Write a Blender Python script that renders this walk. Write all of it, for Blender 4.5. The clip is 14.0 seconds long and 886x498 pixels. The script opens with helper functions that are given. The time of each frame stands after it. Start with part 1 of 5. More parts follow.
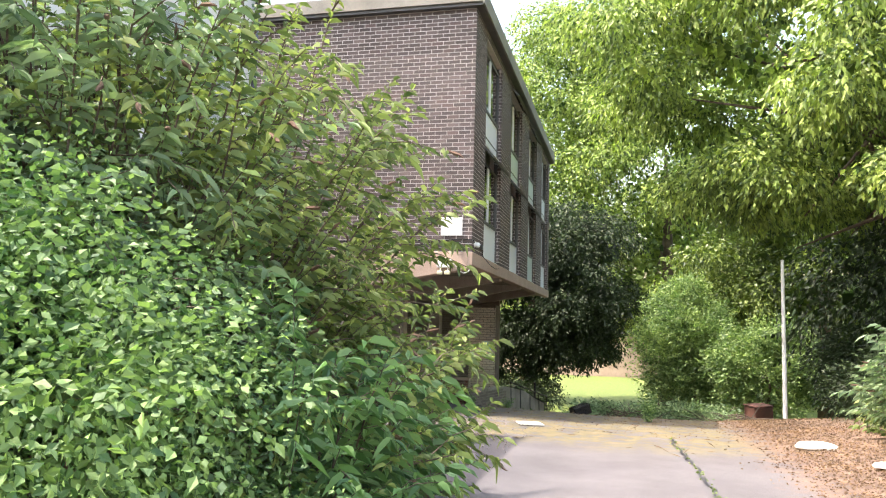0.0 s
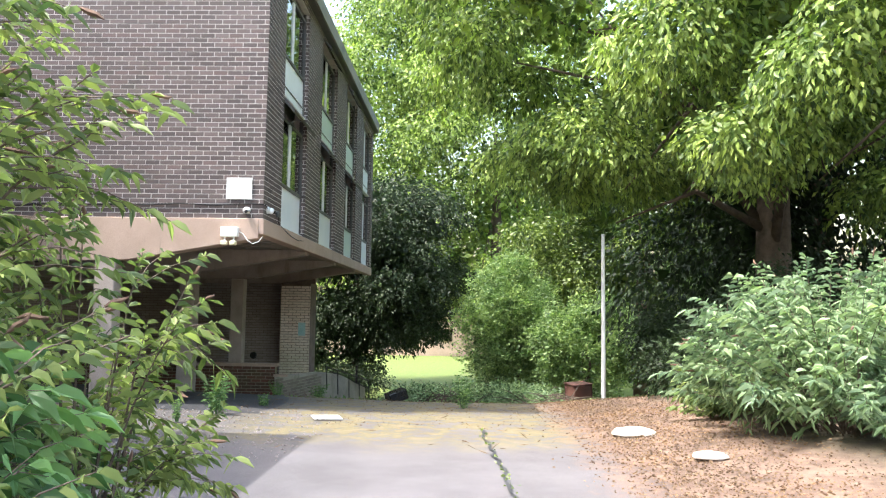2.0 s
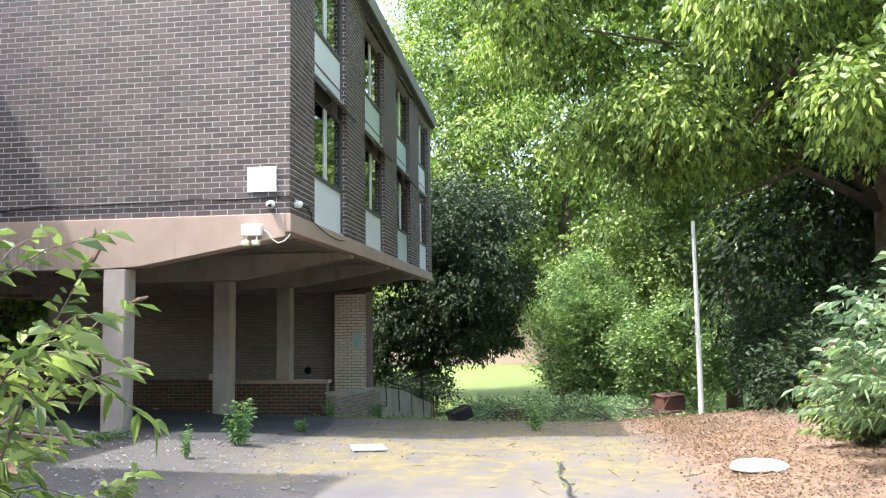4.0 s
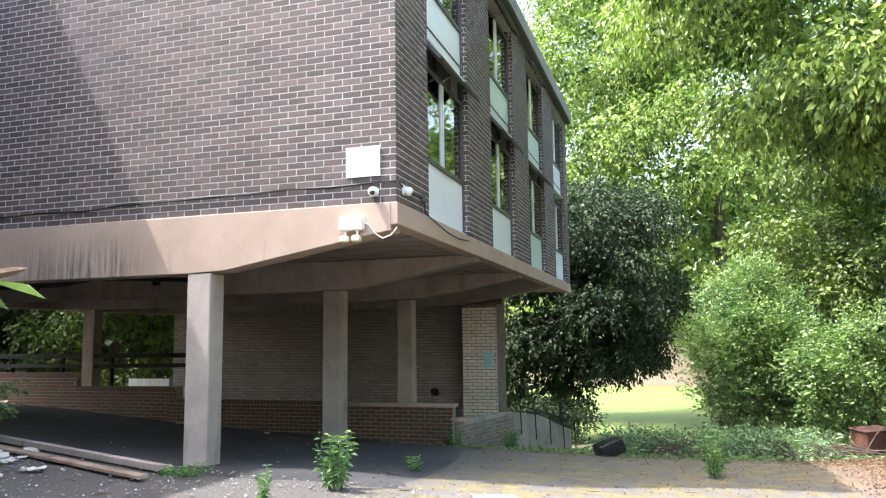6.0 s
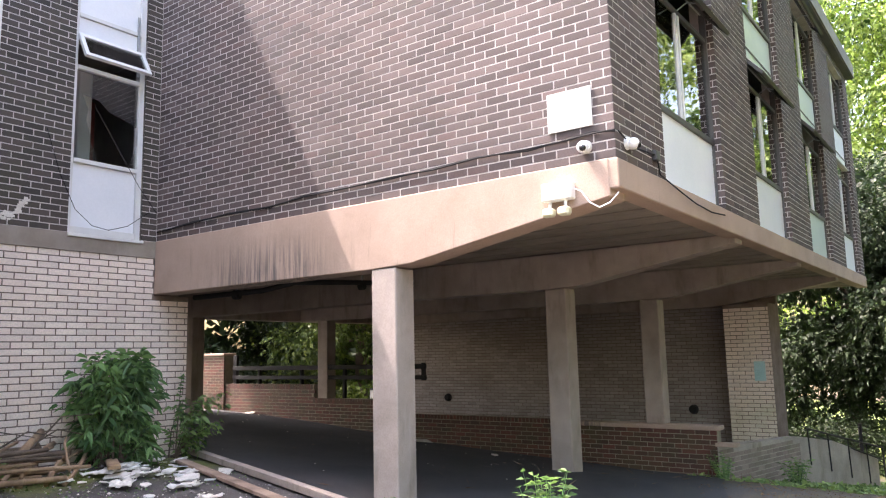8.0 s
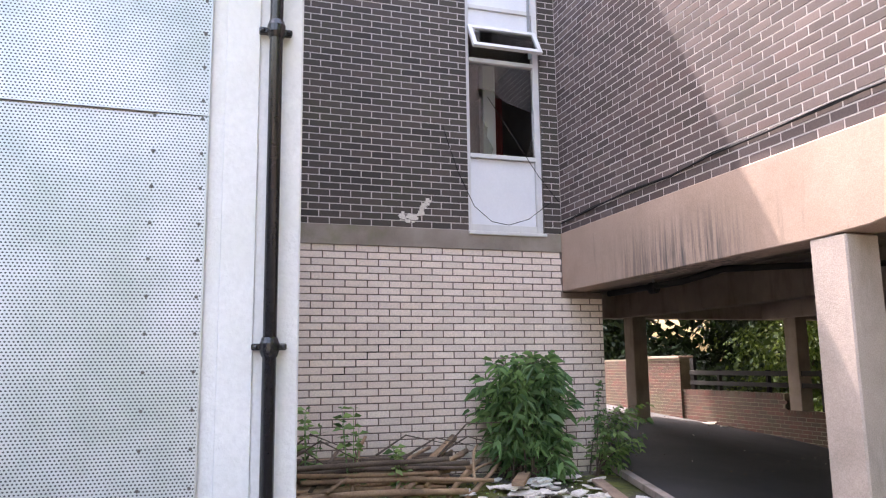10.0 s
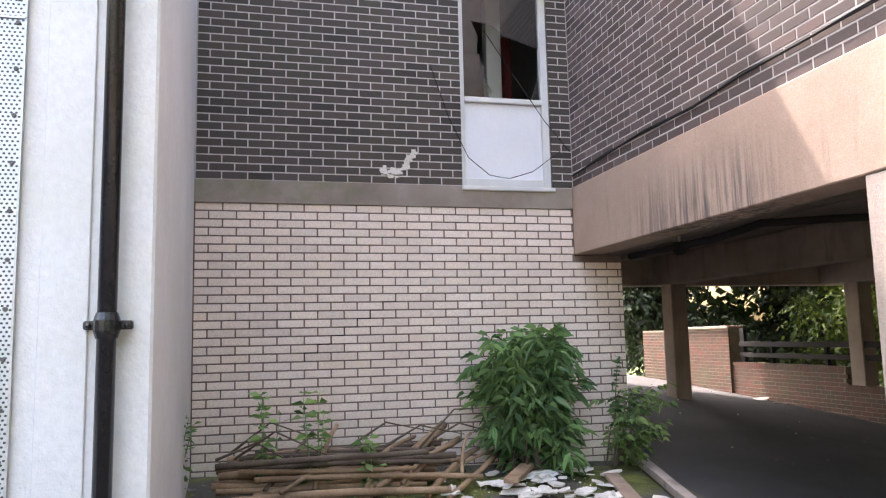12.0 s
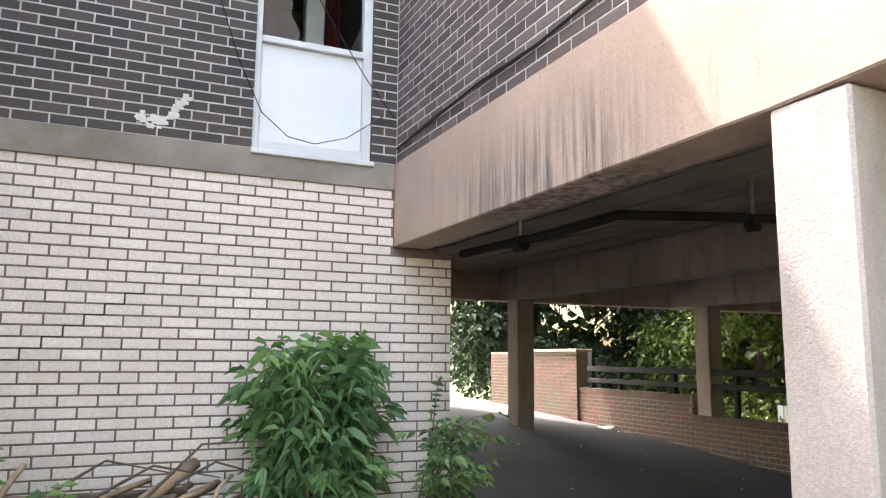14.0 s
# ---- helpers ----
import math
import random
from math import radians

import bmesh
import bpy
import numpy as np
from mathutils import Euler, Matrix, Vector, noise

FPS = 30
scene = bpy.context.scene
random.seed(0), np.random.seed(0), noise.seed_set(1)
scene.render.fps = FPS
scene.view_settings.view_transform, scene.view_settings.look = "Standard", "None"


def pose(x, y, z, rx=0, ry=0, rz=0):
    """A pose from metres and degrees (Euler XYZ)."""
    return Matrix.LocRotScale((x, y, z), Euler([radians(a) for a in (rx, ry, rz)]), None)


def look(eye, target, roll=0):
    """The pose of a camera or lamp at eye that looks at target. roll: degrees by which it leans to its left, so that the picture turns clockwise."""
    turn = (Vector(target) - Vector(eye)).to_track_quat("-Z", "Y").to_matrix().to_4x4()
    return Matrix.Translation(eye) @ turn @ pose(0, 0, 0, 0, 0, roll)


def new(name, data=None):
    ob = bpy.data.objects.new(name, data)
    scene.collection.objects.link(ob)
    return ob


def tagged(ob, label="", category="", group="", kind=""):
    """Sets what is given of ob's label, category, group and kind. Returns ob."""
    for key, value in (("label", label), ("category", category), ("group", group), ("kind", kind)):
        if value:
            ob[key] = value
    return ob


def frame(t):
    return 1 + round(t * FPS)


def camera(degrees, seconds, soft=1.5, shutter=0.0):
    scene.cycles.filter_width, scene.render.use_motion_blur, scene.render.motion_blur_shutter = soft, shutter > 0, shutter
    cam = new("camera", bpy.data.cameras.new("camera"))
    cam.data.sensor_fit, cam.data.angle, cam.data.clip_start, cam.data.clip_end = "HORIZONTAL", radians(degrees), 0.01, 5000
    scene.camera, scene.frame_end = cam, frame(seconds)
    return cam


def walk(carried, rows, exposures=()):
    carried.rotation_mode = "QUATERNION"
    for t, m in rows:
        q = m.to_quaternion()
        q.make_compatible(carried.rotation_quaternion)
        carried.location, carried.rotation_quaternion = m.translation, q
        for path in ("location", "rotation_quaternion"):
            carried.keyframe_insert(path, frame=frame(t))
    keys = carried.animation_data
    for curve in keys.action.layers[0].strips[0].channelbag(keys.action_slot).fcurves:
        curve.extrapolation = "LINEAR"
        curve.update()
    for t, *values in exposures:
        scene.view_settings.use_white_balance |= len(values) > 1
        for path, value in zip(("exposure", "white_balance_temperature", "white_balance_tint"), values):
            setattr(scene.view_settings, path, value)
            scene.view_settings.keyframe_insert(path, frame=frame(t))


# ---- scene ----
cam = camera(61.2, 14.0, 1.15)
PATH = [
    (0, (0.61, 0.711, 1.496), (0.132, 2.642, 1.701), 1.5),
    (1, (0.717, 1.63, 1.54), (0.449, 3.604, 1.722), 1.5),
    (1.5, (0.787, 2.047, 1.511), (0.661, 4.035, 1.683), 1.3),
    (2, (0.976, 2.532, 1.479), (0.92, 4.525, 1.642), 0.8),
    (4.3, (1.054, 4.793, 1.435), (0.752, 6.76, 1.631), -1.0),
    (4.5, (1.012, 5.008, 1.441), (0.668, 6.967, 1.645), -1.0),
    (5, (0.898, 5.51, 1.431), (0.465, 7.45, 1.652), -1.0),
    (5.5, (0.822, 6.024, 1.401), (0.296, 7.94, 1.635), -0.9),
    (6, (0.686, 6.522, 1.38), (0.097, 8.418, 1.619), -0.8),
    (6.5, (0.602, 7.016, 1.369), (-0.09, 8.874, 1.631), -0.9),
    (7, (0.465, 7.501, 1.343), (-0.379, 9.293, 1.62), -1.2),
    (7.5, (0.334, 7.942, 1.34), (-0.633, 9.67, 1.617), -1.5),
    (7.6, (0.308, 8.038, 1.338), (-0.696, 9.745, 1.617), -1.5),
    (8, (0.174, 8.451, 1.332), (-0.999, 10.046, 1.612), -1.3),
    (8.5, (-0.025, 8.903, 1.36), (-1.419, 10.308, 1.645), -0.8),
    (9, (-0.222, 9.32, 1.345), (-1.846, 10.449, 1.641), -0.9),
    (9.2, (-0.316, 9.457, 1.342), (-2.02, 10.459, 1.648), -0.9),
    (11.3, (-1.135, 10.528, 1.389), (-3.077, 10.932, 1.644), -1.0),
    (11.5, (-1.215, 10.611, 1.388), (-3.156, 11.023, 1.638), -1.3),
    (12, (-1.524, 10.848, 1.385), (-3.452, 11.325, 1.62), -1.3),
    (12.5, (-1.901, 11.068, 1.383), (-3.747, 11.808, 1.598), -1.5),
    (13, (-2.17, 11.331, 1.356), (-4.009, 12.076, 1.611), -0.9),
    (13.5, (-2.517, 11.591, 1.338), (-4.357, 12.333, 1.595), 0.8),
    (14, (-2.887, 11.844, 1.319), (-4.693, 12.656, 1.604), 0.5),
]

EXPOSURES = [(0.0, 2.3, 6600, 15), (2.0, 2.35, 6050, 11), (5.0, 2.5, 5900, 10), (7.5, 2.9, 6250, 20), (9.0, 3.0, 6750, 28), (11.5, 3.1, 6300, 24), (12.0, 3.15, 6650, 23), (12.5, 3.45, 7100, 21), (14.0, 3.6, 6500, 16)]
walk(cam, [(t, look(eye, target, roll)) for t, eye, target, roll in PATH], EXPOSURES)

# ---- world and sun ----
TO_SUN = Vector((-1.0, -0.32, 1.87)).normalized()
world = bpy.data.worlds.new("world")
scene.world = world
world.use_nodes = True
wn = world.node_tree
sky = wn.nodes.new("ShaderNodeTexSky")
sky.sky_type, sky.sun_disc = "NISHITA", False
sky.sun_elevation = math.asin(TO_SUN.z)
sky.sun_rotation = math.atan2(TO_SUN.x, TO_SUN.y)
sky.air_density, sky.dust_density = 2.0, 6.0
wn.links.new(sky.outputs[0], wn.nodes["Background"].inputs[0])
wn.nodes["Background"].inputs[1].default_value = 0.15
sun = new("sun", bpy.data.lights.new("sun", "SUN"))
sun.data.energy, sun.data.angle, sun.data.color = 2.0, radians(0.5), (1.0, 0.95, 0.86)
sun.matrix_world = look(TO_SUN * 60, (0, 0, 0))


# ---- materials ----
def nodes(name):
    m = bpy.data.materials.new(name)
    m.use_nodes = True
    t = m.node_tree
    return m, t, t.nodes["Principled BSDF"]


def add(t, kind, **sets):
    n = t.nodes.new(kind)
    for k, v in sets.items():
        if k.startswith("i_"):
            key = k[2:]
            n.inputs[int(key) if key.isdigit() else key.replace("_", " ")].default_value = v
        elif k == "blend":
            n.blend_type = v
        elif k == "op":
            n.operation = v
        elif k == "dtype":
            n.data_type = v
    return n


def noise_tex(t, scale, detail=4.0, rough=0.6, stretch=None):
    co = add(t, "ShaderNodeTexCoord")
    n = add(t, "ShaderNodeTexNoise", i_Scale=scale, i_Detail=detail, i_Roughness=rough)
    geo = add(t, "ShaderNodeNewGeometry")
    if stretch:
        mp = add(t, "ShaderNodeMapping")
        mp.inputs["Scale"].default_value = stretch
        t.links.new(geo.outputs["Position"], mp.inputs["Vector"])
        t.links.new(mp.outputs[0], n.inputs["Vector"])
    else:
        t.links.new(geo.outputs["Position"], n.inputs["Vector"])
    t.nodes.remove(co)
    return n


def ramp(t, src, stops):
    r = add(t, "ShaderNodeValToRGB")
    e = r.color_ramp.elements
    while len(e) < len(stops):
        e.new(0.5)
    for k, (p, c) in zip(e, stops):
        k.position, k.color = p, (*c, 1) if len(c) == 3 else c
    t.links.new(src, r.inputs[0])
    return r


def mixc(t, fac, a, b, blend="MIX"):
    m = t.nodes.new("ShaderNodeMix")
    m.data_type, m.blend_type = "RGBA", blend
    for sock, val in ((m.inputs[0], fac), (m.inputs[6], a), (m.inputs[7], b)):
        if isinstance(val, (int, float)):
            sock.default_value = val
        elif isinstance(val, tuple):
            sock.default_value = (*val, 1)
        else:
            t.links.new(val, sock)
    return m.outputs[2]


def bump(t, p, src, strength, dist):
    b = add(t, "ShaderNodeBump", i_Strength=strength, i_Distance=dist)
    t.links.new(src, b.inputs["Height"])
    t.links.new(b.outputs[0], p.inputs["Normal"])


def surface(name, c1, c2, scale=3.0, fine=60.0, rough=0.85, relief=0.3, dist=0.004, stain=None, stretch=None, stain_at=(0.5, 0.7), metal=0.0, speck=0.75):
    """A mottled surface: two base colours over broad noise, fine grain in colour and relief, and a stain of its own."""
    m, t, p = nodes(name)
    broad = noise_tex(t, scale, 5)
    grain = noise_tex(t, fine, 3, 0.7)
    col = ramp(t, broad.outputs[0], [(0.32, c1), (0.68, c2)]).outputs[0]
    g = ramp(t, grain.outputs[0], [(0.3, (0.72, 0.72, 0.72)), (0.7, (1.15, 1.15, 1.15))]).outputs[0]
    col = mixc(t, speck, col, g, "MULTIPLY")
    if stain:
        sn = noise_tex(t, 1.0 if stretch else scale * 0.6, 6, 0.65, stretch)
        f = ramp(t, sn.outputs[0], [(stain_at[0], (0, 0, 0)), (stain_at[1], (1, 1, 1))]).outputs[0]
        col = mixc(t, f, col, stain)
    t.links.new(col, p.inputs["Base Color"])
    p.inputs["Roughness"].default_value, p.inputs["Metallic"].default_value = rough, metal
    bump(t, p, grain.outputs[0], relief, dist)
    return m


def brick_material(name, tones, dirt, dirt_at=(0.55, 0.8), low_green=None, rough=0.8):
    """Bricks, each of its own tone, by the object's or the island's own chance number."""
    m, t, p = nodes(name)
    oi, geo = add(t, "ShaderNodeObjectInfo"), add(t, "ShaderNodeNewGeometry")
    s = add(t, "ShaderNodeMath", op="ADD")
    t.links.new(oi.outputs["Random"], s.inputs[0])
    t.links.new(geo.outputs["Random Per Island"], s.inputs[1])
    fr = add(t, "ShaderNodeMath", op="FRACT")
    t.links.new(s.outputs[0], fr.inputs[0])
    n = len(tones)
    col = ramp(t, fr.outputs[0], [(i / max(1, n - 1), c) for i, c in enumerate(tones)]).outputs[0]
    grain = noise_tex(t, 70, 4, 0.7)
    g = ramp(t, grain.outputs[0], [(0.3, (0.7, 0.7, 0.7)), (0.7, (1.2, 1.2, 1.2))]).outputs[0]
    col = mixc(t, 0.7, col, g, "MULTIPLY")
    d = noise_tex(t, 1.3, 6, 0.65)
    f = ramp(t, d.outputs[0], [(dirt_at[0], (0, 0, 0)), (dirt_at[1], (0.8, 0.8, 0.8))]).outputs[0]
    col = mixc(t, f, col, dirt)
    if low_green:
        sep = add(t, "ShaderNodeSeparateXYZ")
        t.links.new(geo.outputs["Position"], sep.inputs[0])
        h = add(t, "ShaderNodeMapRange", i_1=low_green[0], i_2=low_green[1], i_3=0.75, i_4=0.0)
        t.links.new(sep.outputs[2], h.inputs[0])
        k = add(t, "ShaderNodeMath", op="MULTIPLY")
        t.links.new(h.outputs[0], k.inputs[0])
        t.links.new(noise_tex(t, 4, 4).outputs[0], k.inputs[1])
        col = mixc(t, k.outputs[0], col, low_green[2])
    t.links.new(col, p.inputs["Base Color"])
    p.inputs["Roughness"].default_value = rough
    bump(t, p, grain.outputs[0], 0.35, 0.003)
    return m


def leaf_material(name, dark, light, rough=0.45, trans=0.35):
    """Leaves that let some light through, each of its own green."""
    m, t, p = nodes(name)
    geo = add(t, "ShaderNodeNewGeometry")
    col = ramp(t, geo.outputs["Random Per Island"], [(0.0, dark), (0.75, light), (1.0, tuple(min(1, c * 1.25) for c in light))]).outputs[0]
    patch = noise_tex(t, 0.9, 3)
    g = ramp(t, patch.outputs[0], [(0.35, (0.75, 0.8, 0.8)), (0.65, (1.2, 1.15, 0.95))]).outputs[0]
    col = mixc(t, 1.0, col, g, "MULTIPLY")
    t.links.new(col, p.inputs["Base Color"])
    p.inputs["Roughness"].default_value = rough
    tr = add(t, "ShaderNodeBsdfTranslucent")
    bright = mixc(t, 1.0, col, (1.25, 1.45, 0.8), "MULTIPLY")
    t.links.new(bright, tr.inputs[0])
    mx = add(t, "ShaderNodeMixShader", i_0=trans)
    t.links.new(p.outputs[0], mx.inputs[1])
    t.links.new(tr.outputs[0], mx.inputs[2])
    t.links.new(mx.outputs[0], t.nodes["Material Output"].inputs[0])
    return m


def glass_material(name, tint=(0.02, 0.025, 0.025)):
    m, t, p = nodes(name)
    gl = add(t, "ShaderNodeBsdfGlossy", i_Roughness=0.02)
    tp = add(t, "ShaderNodeBsdfTransparent")
    tp.inputs[0].default_value = (0.75, 0.8, 0.78, 1)
    fr = add(t, "ShaderNodeFresnel", i_IOR=1.5)
    k = add(t, "ShaderNodeMath", op="MULTIPLY_ADD", i_1=1.6, i_2=0.06)
    t.links.new(fr.outputs[0], k.inputs[0])
    mx = add(t, "ShaderNodeMixShader")
    t.links.new(k.outputs[0], mx.inputs[0])
    t.links.new(tp.outputs[0], mx.inputs[1])
    t.links.new(gl.outputs[0], mx.inputs[2])
    t.links.new(mx.outputs[0], t.nodes["Material Output"].inputs[0])
    return m


M_DARK = brick_material("dark_brick", [(0.06, 0.045, 0.042), (0.11, 0.083, 0.077), (0.075, 0.057, 0.054), (0.15, 0.112, 0.103), (0.065, 0.05, 0.047), (0.13, 0.088, 0.08)], (0.06, 0.055, 0.04))
M_WING = brick_material("brown_black_brick", [(0.04, 0.034, 0.03), (0.075, 0.06, 0.055), (0.055, 0.046, 0.04), (0.09, 0.07, 0.062), (0.048, 0.042, 0.036)], (0.06, 0.06, 0.035), (0.5, 0.75))
M_MORTAR = surface("pale_mortar", (0.44, 0.4, 0.375), (0.6, 0.55, 0.52), 5, 90, 0.95)
M_WHITE_BRICK = brick_material("whitewashed_brick", [(0.77, 0.64, 0.56), (0.83, 0.7, 0.62), (0.72, 0.61, 0.54), (0.85, 0.73, 0.65), (0.79, 0.65, 0.56)], (0.6, 0.48, 0.41), (0.5, 0.85), (0.1, 0.75, (0.36, 0.37, 0.2)))
M_GREY_MORTAR = surface("grey_mortar", (0.14, 0.1, 0.08), (0.23, 0.17, 0.145), 5, 90, 0.95)
M_MID_MORTAR = surface("buff_mortar", (0.2, 0.18, 0.125), (0.3, 0.27, 0.2), 5, 90, 0.95)
# the pier's pale brick again, its tones lowered for the shadow it stands in
M_BACK_BRICK = brick_material("shaded_pale_brick", [(0.3, 0.27, 0.255), (0.37, 0.33, 0.31), (0.26, 0.235, 0.22), (0.33, 0.3, 0.28)], (0.2, 0.18, 0.16))
M_RAMP = surface("weathered_ramp_concrete", (0.27, 0.235, 0.2), (0.42, 0.37, 0.31), 1.8, 90, 0.9, 0.4, 0.005, (0.18, 0.16, 0.1), (3, 3, 1.0), (0.55, 0.75))
M_RAMP_BRICK = brick_material("weathered_brown_brick", [(0.17, 0.13, 0.11), (0.26, 0.2, 0.17), (0.2, 0.16, 0.13), (0.3, 0.24, 0.2)], (0.16, 0.15, 0.09), (0.48, 0.72))
M_RED_BRICK = brick_material("red_brick", [(0.06, 0.03, 0.02), (0.1, 0.04, 0.028), (0.07, 0.045, 0.028), (0.14, 0.045, 0.032), (0.055, 0.038, 0.025)], (0.07, 0.07, 0.03), (0.5, 0.72))
M_CONCRETE = surface("pinkish_concrete", (0.37, 0.27, 0.21), (0.46, 0.34, 0.27), 1.5, 120, 0.9, 0.35, 0.004, (0.17, 0.14, 0.12), (9, 9, 0.7), (0.6, 0.82))
_t = M_CONCRETE.node_tree
_p = _t.nodes["Principled BSDF"]
_old = _p.inputs["Base Color"].links[0].from_socket
_sep = add(_t, "ShaderNodeSeparateXYZ")
_t.links.new(add(_t, "ShaderNodeNewGeometry").outputs["Position"], _sep.inputs[0])
_a = add(_t, "ShaderNodeMapRange", i_1=-7.5, i_2=-6.6, i_3=0.0, i_4=1.0)
_b = add(_t, "ShaderNodeMapRange", i_1=-5.7, i_2=-5.1, i_3=1.0, i_4=0.0)
_c = add(_t, "ShaderNodeMapRange", i_1=2.3, i_2=2.72, i_3=1.0, i_4=0.0)
_t.links.new(_sep.outputs[0], _a.inputs[0])
_t.links.new(_sep.outputs[0], _b.inputs[0])
_t.links.new(_sep.outputs[2], _c.inputs[0])
_m1, _m2, _m3 = (add(_t, "ShaderNodeMath", op="MULTIPLY") for _ in range(3))
_t.links.new(_a.outputs[0], _m1.inputs[0])
_t.links.new(_b.outputs[0], _m1.inputs[1])
_t.links.new(_m1.outputs[0], _m2.inputs[0])
_t.links.new(_c.outputs[0], _m2.inputs[1])
_s = ramp(_t, noise_tex(_t, 1.0, 6, 0.7, (16, 16, 0.8)).outputs[0], [(0.42, (0, 0, 0)), (0.6, (1, 1, 1))])
_t.links.new(_m2.outputs[0], _m3.inputs[0])
_t.links.new(_s.outputs[0], _m3.inputs[1])
_t.links.new(mixc(_t, _m3.outputs[0], _old, (0.1, 0.09, 0.085)), _p.inputs["Base Color"])
M_CONCRETE_GREY = surface("grey_concrete", (0.31, 0.26, 0.225), (0.43, 0.36, 0.315), 2.5, 100, 0.9, 0.5, 0.006, (0.2, 0.17, 0.14), (5, 5, 1.2), (0.52, 0.75))
M_LEDGE = surface("weathered_ledge_concrete", (0.22, 0.18, 0.15), (0.34, 0.29, 0.25), 2.2, 100, 0.9, 0.4, 0.005, (0.16, 0.17, 0.08))
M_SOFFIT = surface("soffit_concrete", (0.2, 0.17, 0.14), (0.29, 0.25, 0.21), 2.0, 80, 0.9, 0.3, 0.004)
M_RENDER = surface("white_render", (0.62, 0.615, 0.61), (0.71, 0.705, 0.7), 1.2, 30, 0.8, 0.7, 0.008, (0.6, 0.6, 0.56), speck=0.3)
M_WHITE = surface("white_painted_panel", (0.74, 0.76, 0.8), (0.8, 0.81, 0.84), 2, 40, 0.4, 0.05, 0.001, speck=0.12)
M_PANEL = surface("pale_green_panel", (0.52, 0.6, 0.57), (0.58, 0.66, 0.62), 2, 40, 0.4, 0.05, 0.001, speck=0.12)
M_FRAME = surface("white_window_frame", (0.62, 0.62, 0.62), (0.72, 0.72, 0.71), 4, 60, 0.45, 0.1, 0.001, speck=0.12)
M_DARKFRAME = surface("grey_window_frame", (0.06, 0.06, 0.06), (0.1, 0.095, 0.09), 4, 60, 0.5, 0.1, 0.001, speck=0.12)
M_GLASS = glass_material("glass")
M_INSIDE = surface("dim_plaster", (0.3, 0.28, 0.25), (0.4, 0.37, 0.33), 1.0, 20, 0.9)
M_MATT = surface("matt_black_paint", (0.008, 0.008, 0.009), (0.014, 0.014, 0.015), 4, 50, 0.9, 0.15, 0.001)
M_BLACK = surface("black_paint", (0.012, 0.012, 0.014), (0.02, 0.02, 0.022), 4, 50, 0.25, 0.15, 0.001)
M_ASPHALT_OLD = surface("old_asphalt", (0.2, 0.18, 0.175), (0.28, 0.25, 0.245), 1.2, 180, 0.95, 0.6, 0.006, (0.12, 0.1, 0.075), None, (0.55, 0.75))
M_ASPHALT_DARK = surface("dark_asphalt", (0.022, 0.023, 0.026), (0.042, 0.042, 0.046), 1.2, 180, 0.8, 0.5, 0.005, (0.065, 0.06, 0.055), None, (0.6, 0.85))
M_BARK = surface("bark", (0.08, 0.06, 0.045), (0.16, 0.12, 0.09), 6, 60, 0.95, 0.8, 0.01)
M_METAL = surface("grey_metal", (0.42, 0.44, 0.46), (0.52, 0.54, 0.56), 2, 60, 0.4, 0.1, 0.001, metal=0.7)
M_FASCIA = surface("weathered_roof_fascia", (0.16, 0.15, 0.125), (0.26, 0.245, 0.21), 1.5, 60, 0.7, 0.2, 0.002, (0.25, 0.22, 0.18))
M_LEAF_TREE = leaf_material("tree_leaf", (0.03, 0.07, 0.018), (0.29, 0.38, 0.1), 0.55, 0.28)
# near-black green: the shade among these trees is put into the leaf colour
M_LEAF_SHADE_DARK = leaf_material("shade_dark_leaf", (0.01, 0.021, 0.007), (0.026, 0.05, 0.013), 0.65, 0.15)
M_LEAF_MID = leaf_material("mid_green_leaf", (0.03, 0.062, 0.014), (0.13, 0.18, 0.035), 0.5, 0.28)
M_LEAF_WILLOW = leaf_material("willow_leaf", (0.06, 0.12, 0.04), (0.23, 0.32, 0.13), 0.5, 0.3)
M_LEAF_BUSH = leaf_material("buddleia_leaf", (0.065, 0.115, 0.06), (0.26, 0.35, 0.22), 0.65, 0.3)
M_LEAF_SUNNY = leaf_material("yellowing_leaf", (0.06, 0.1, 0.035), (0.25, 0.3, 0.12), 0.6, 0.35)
M_LEAF_FRESH = leaf_material("fresh_leaf", (0.045, 0.11, 0.045), (0.16, 0.28, 0.12), 0.5, 0.3)
M_LEAF_HEDGE = leaf_material("small_round_leaf", (0.04, 0.1, 0.035), (0.19, 0.29, 0.11), 0.55, 0.3)
M_SEED = surface("brown_seed_head", (0.1, 0.06, 0.04), (0.2, 0.12, 0.08), 8, 80, 0.95, 0.5, 0.004)
M_LEAF_DRY = leaf_material("dry_leaf", (0.09, 0.05, 0.032), (0.22, 0.145, 0.095), 0.8, 0.1)
M_WOOD = surface("weathered_wood", (0.22, 0.15, 0.11), (0.38, 0.28, 0.21), 3, 60, 0.9, 0.5, 0.004, (0.14, 0.1, 0.07), (3, 3, 12))
M_LOG = surface("peeled_log", (0.24, 0.15, 0.09), (0.42, 0.29, 0.18), 4, 50, 0.9, 0.6, 0.006, (0.12, 0.08, 0.05))
M_PLASTER = surface("broken_plaster", (0.62, 0.58, 0.52), (0.75, 0.71, 0.66), 5, 60, 0.9, 0.3, 0.004)
M_PLASTIC = surface("white_plastic", (0.68, 0.68, 0.66), (0.76, 0.76, 0.74), 4, 50, 0.35, 0.1, 0.001, speck=0.12)
M_CREAM = surface("cream_plastic", (0.6, 0.56, 0.36), (0.68, 0.63, 0.44), 4, 50, 0.3, 0.1, 0.001, speck=0.12)
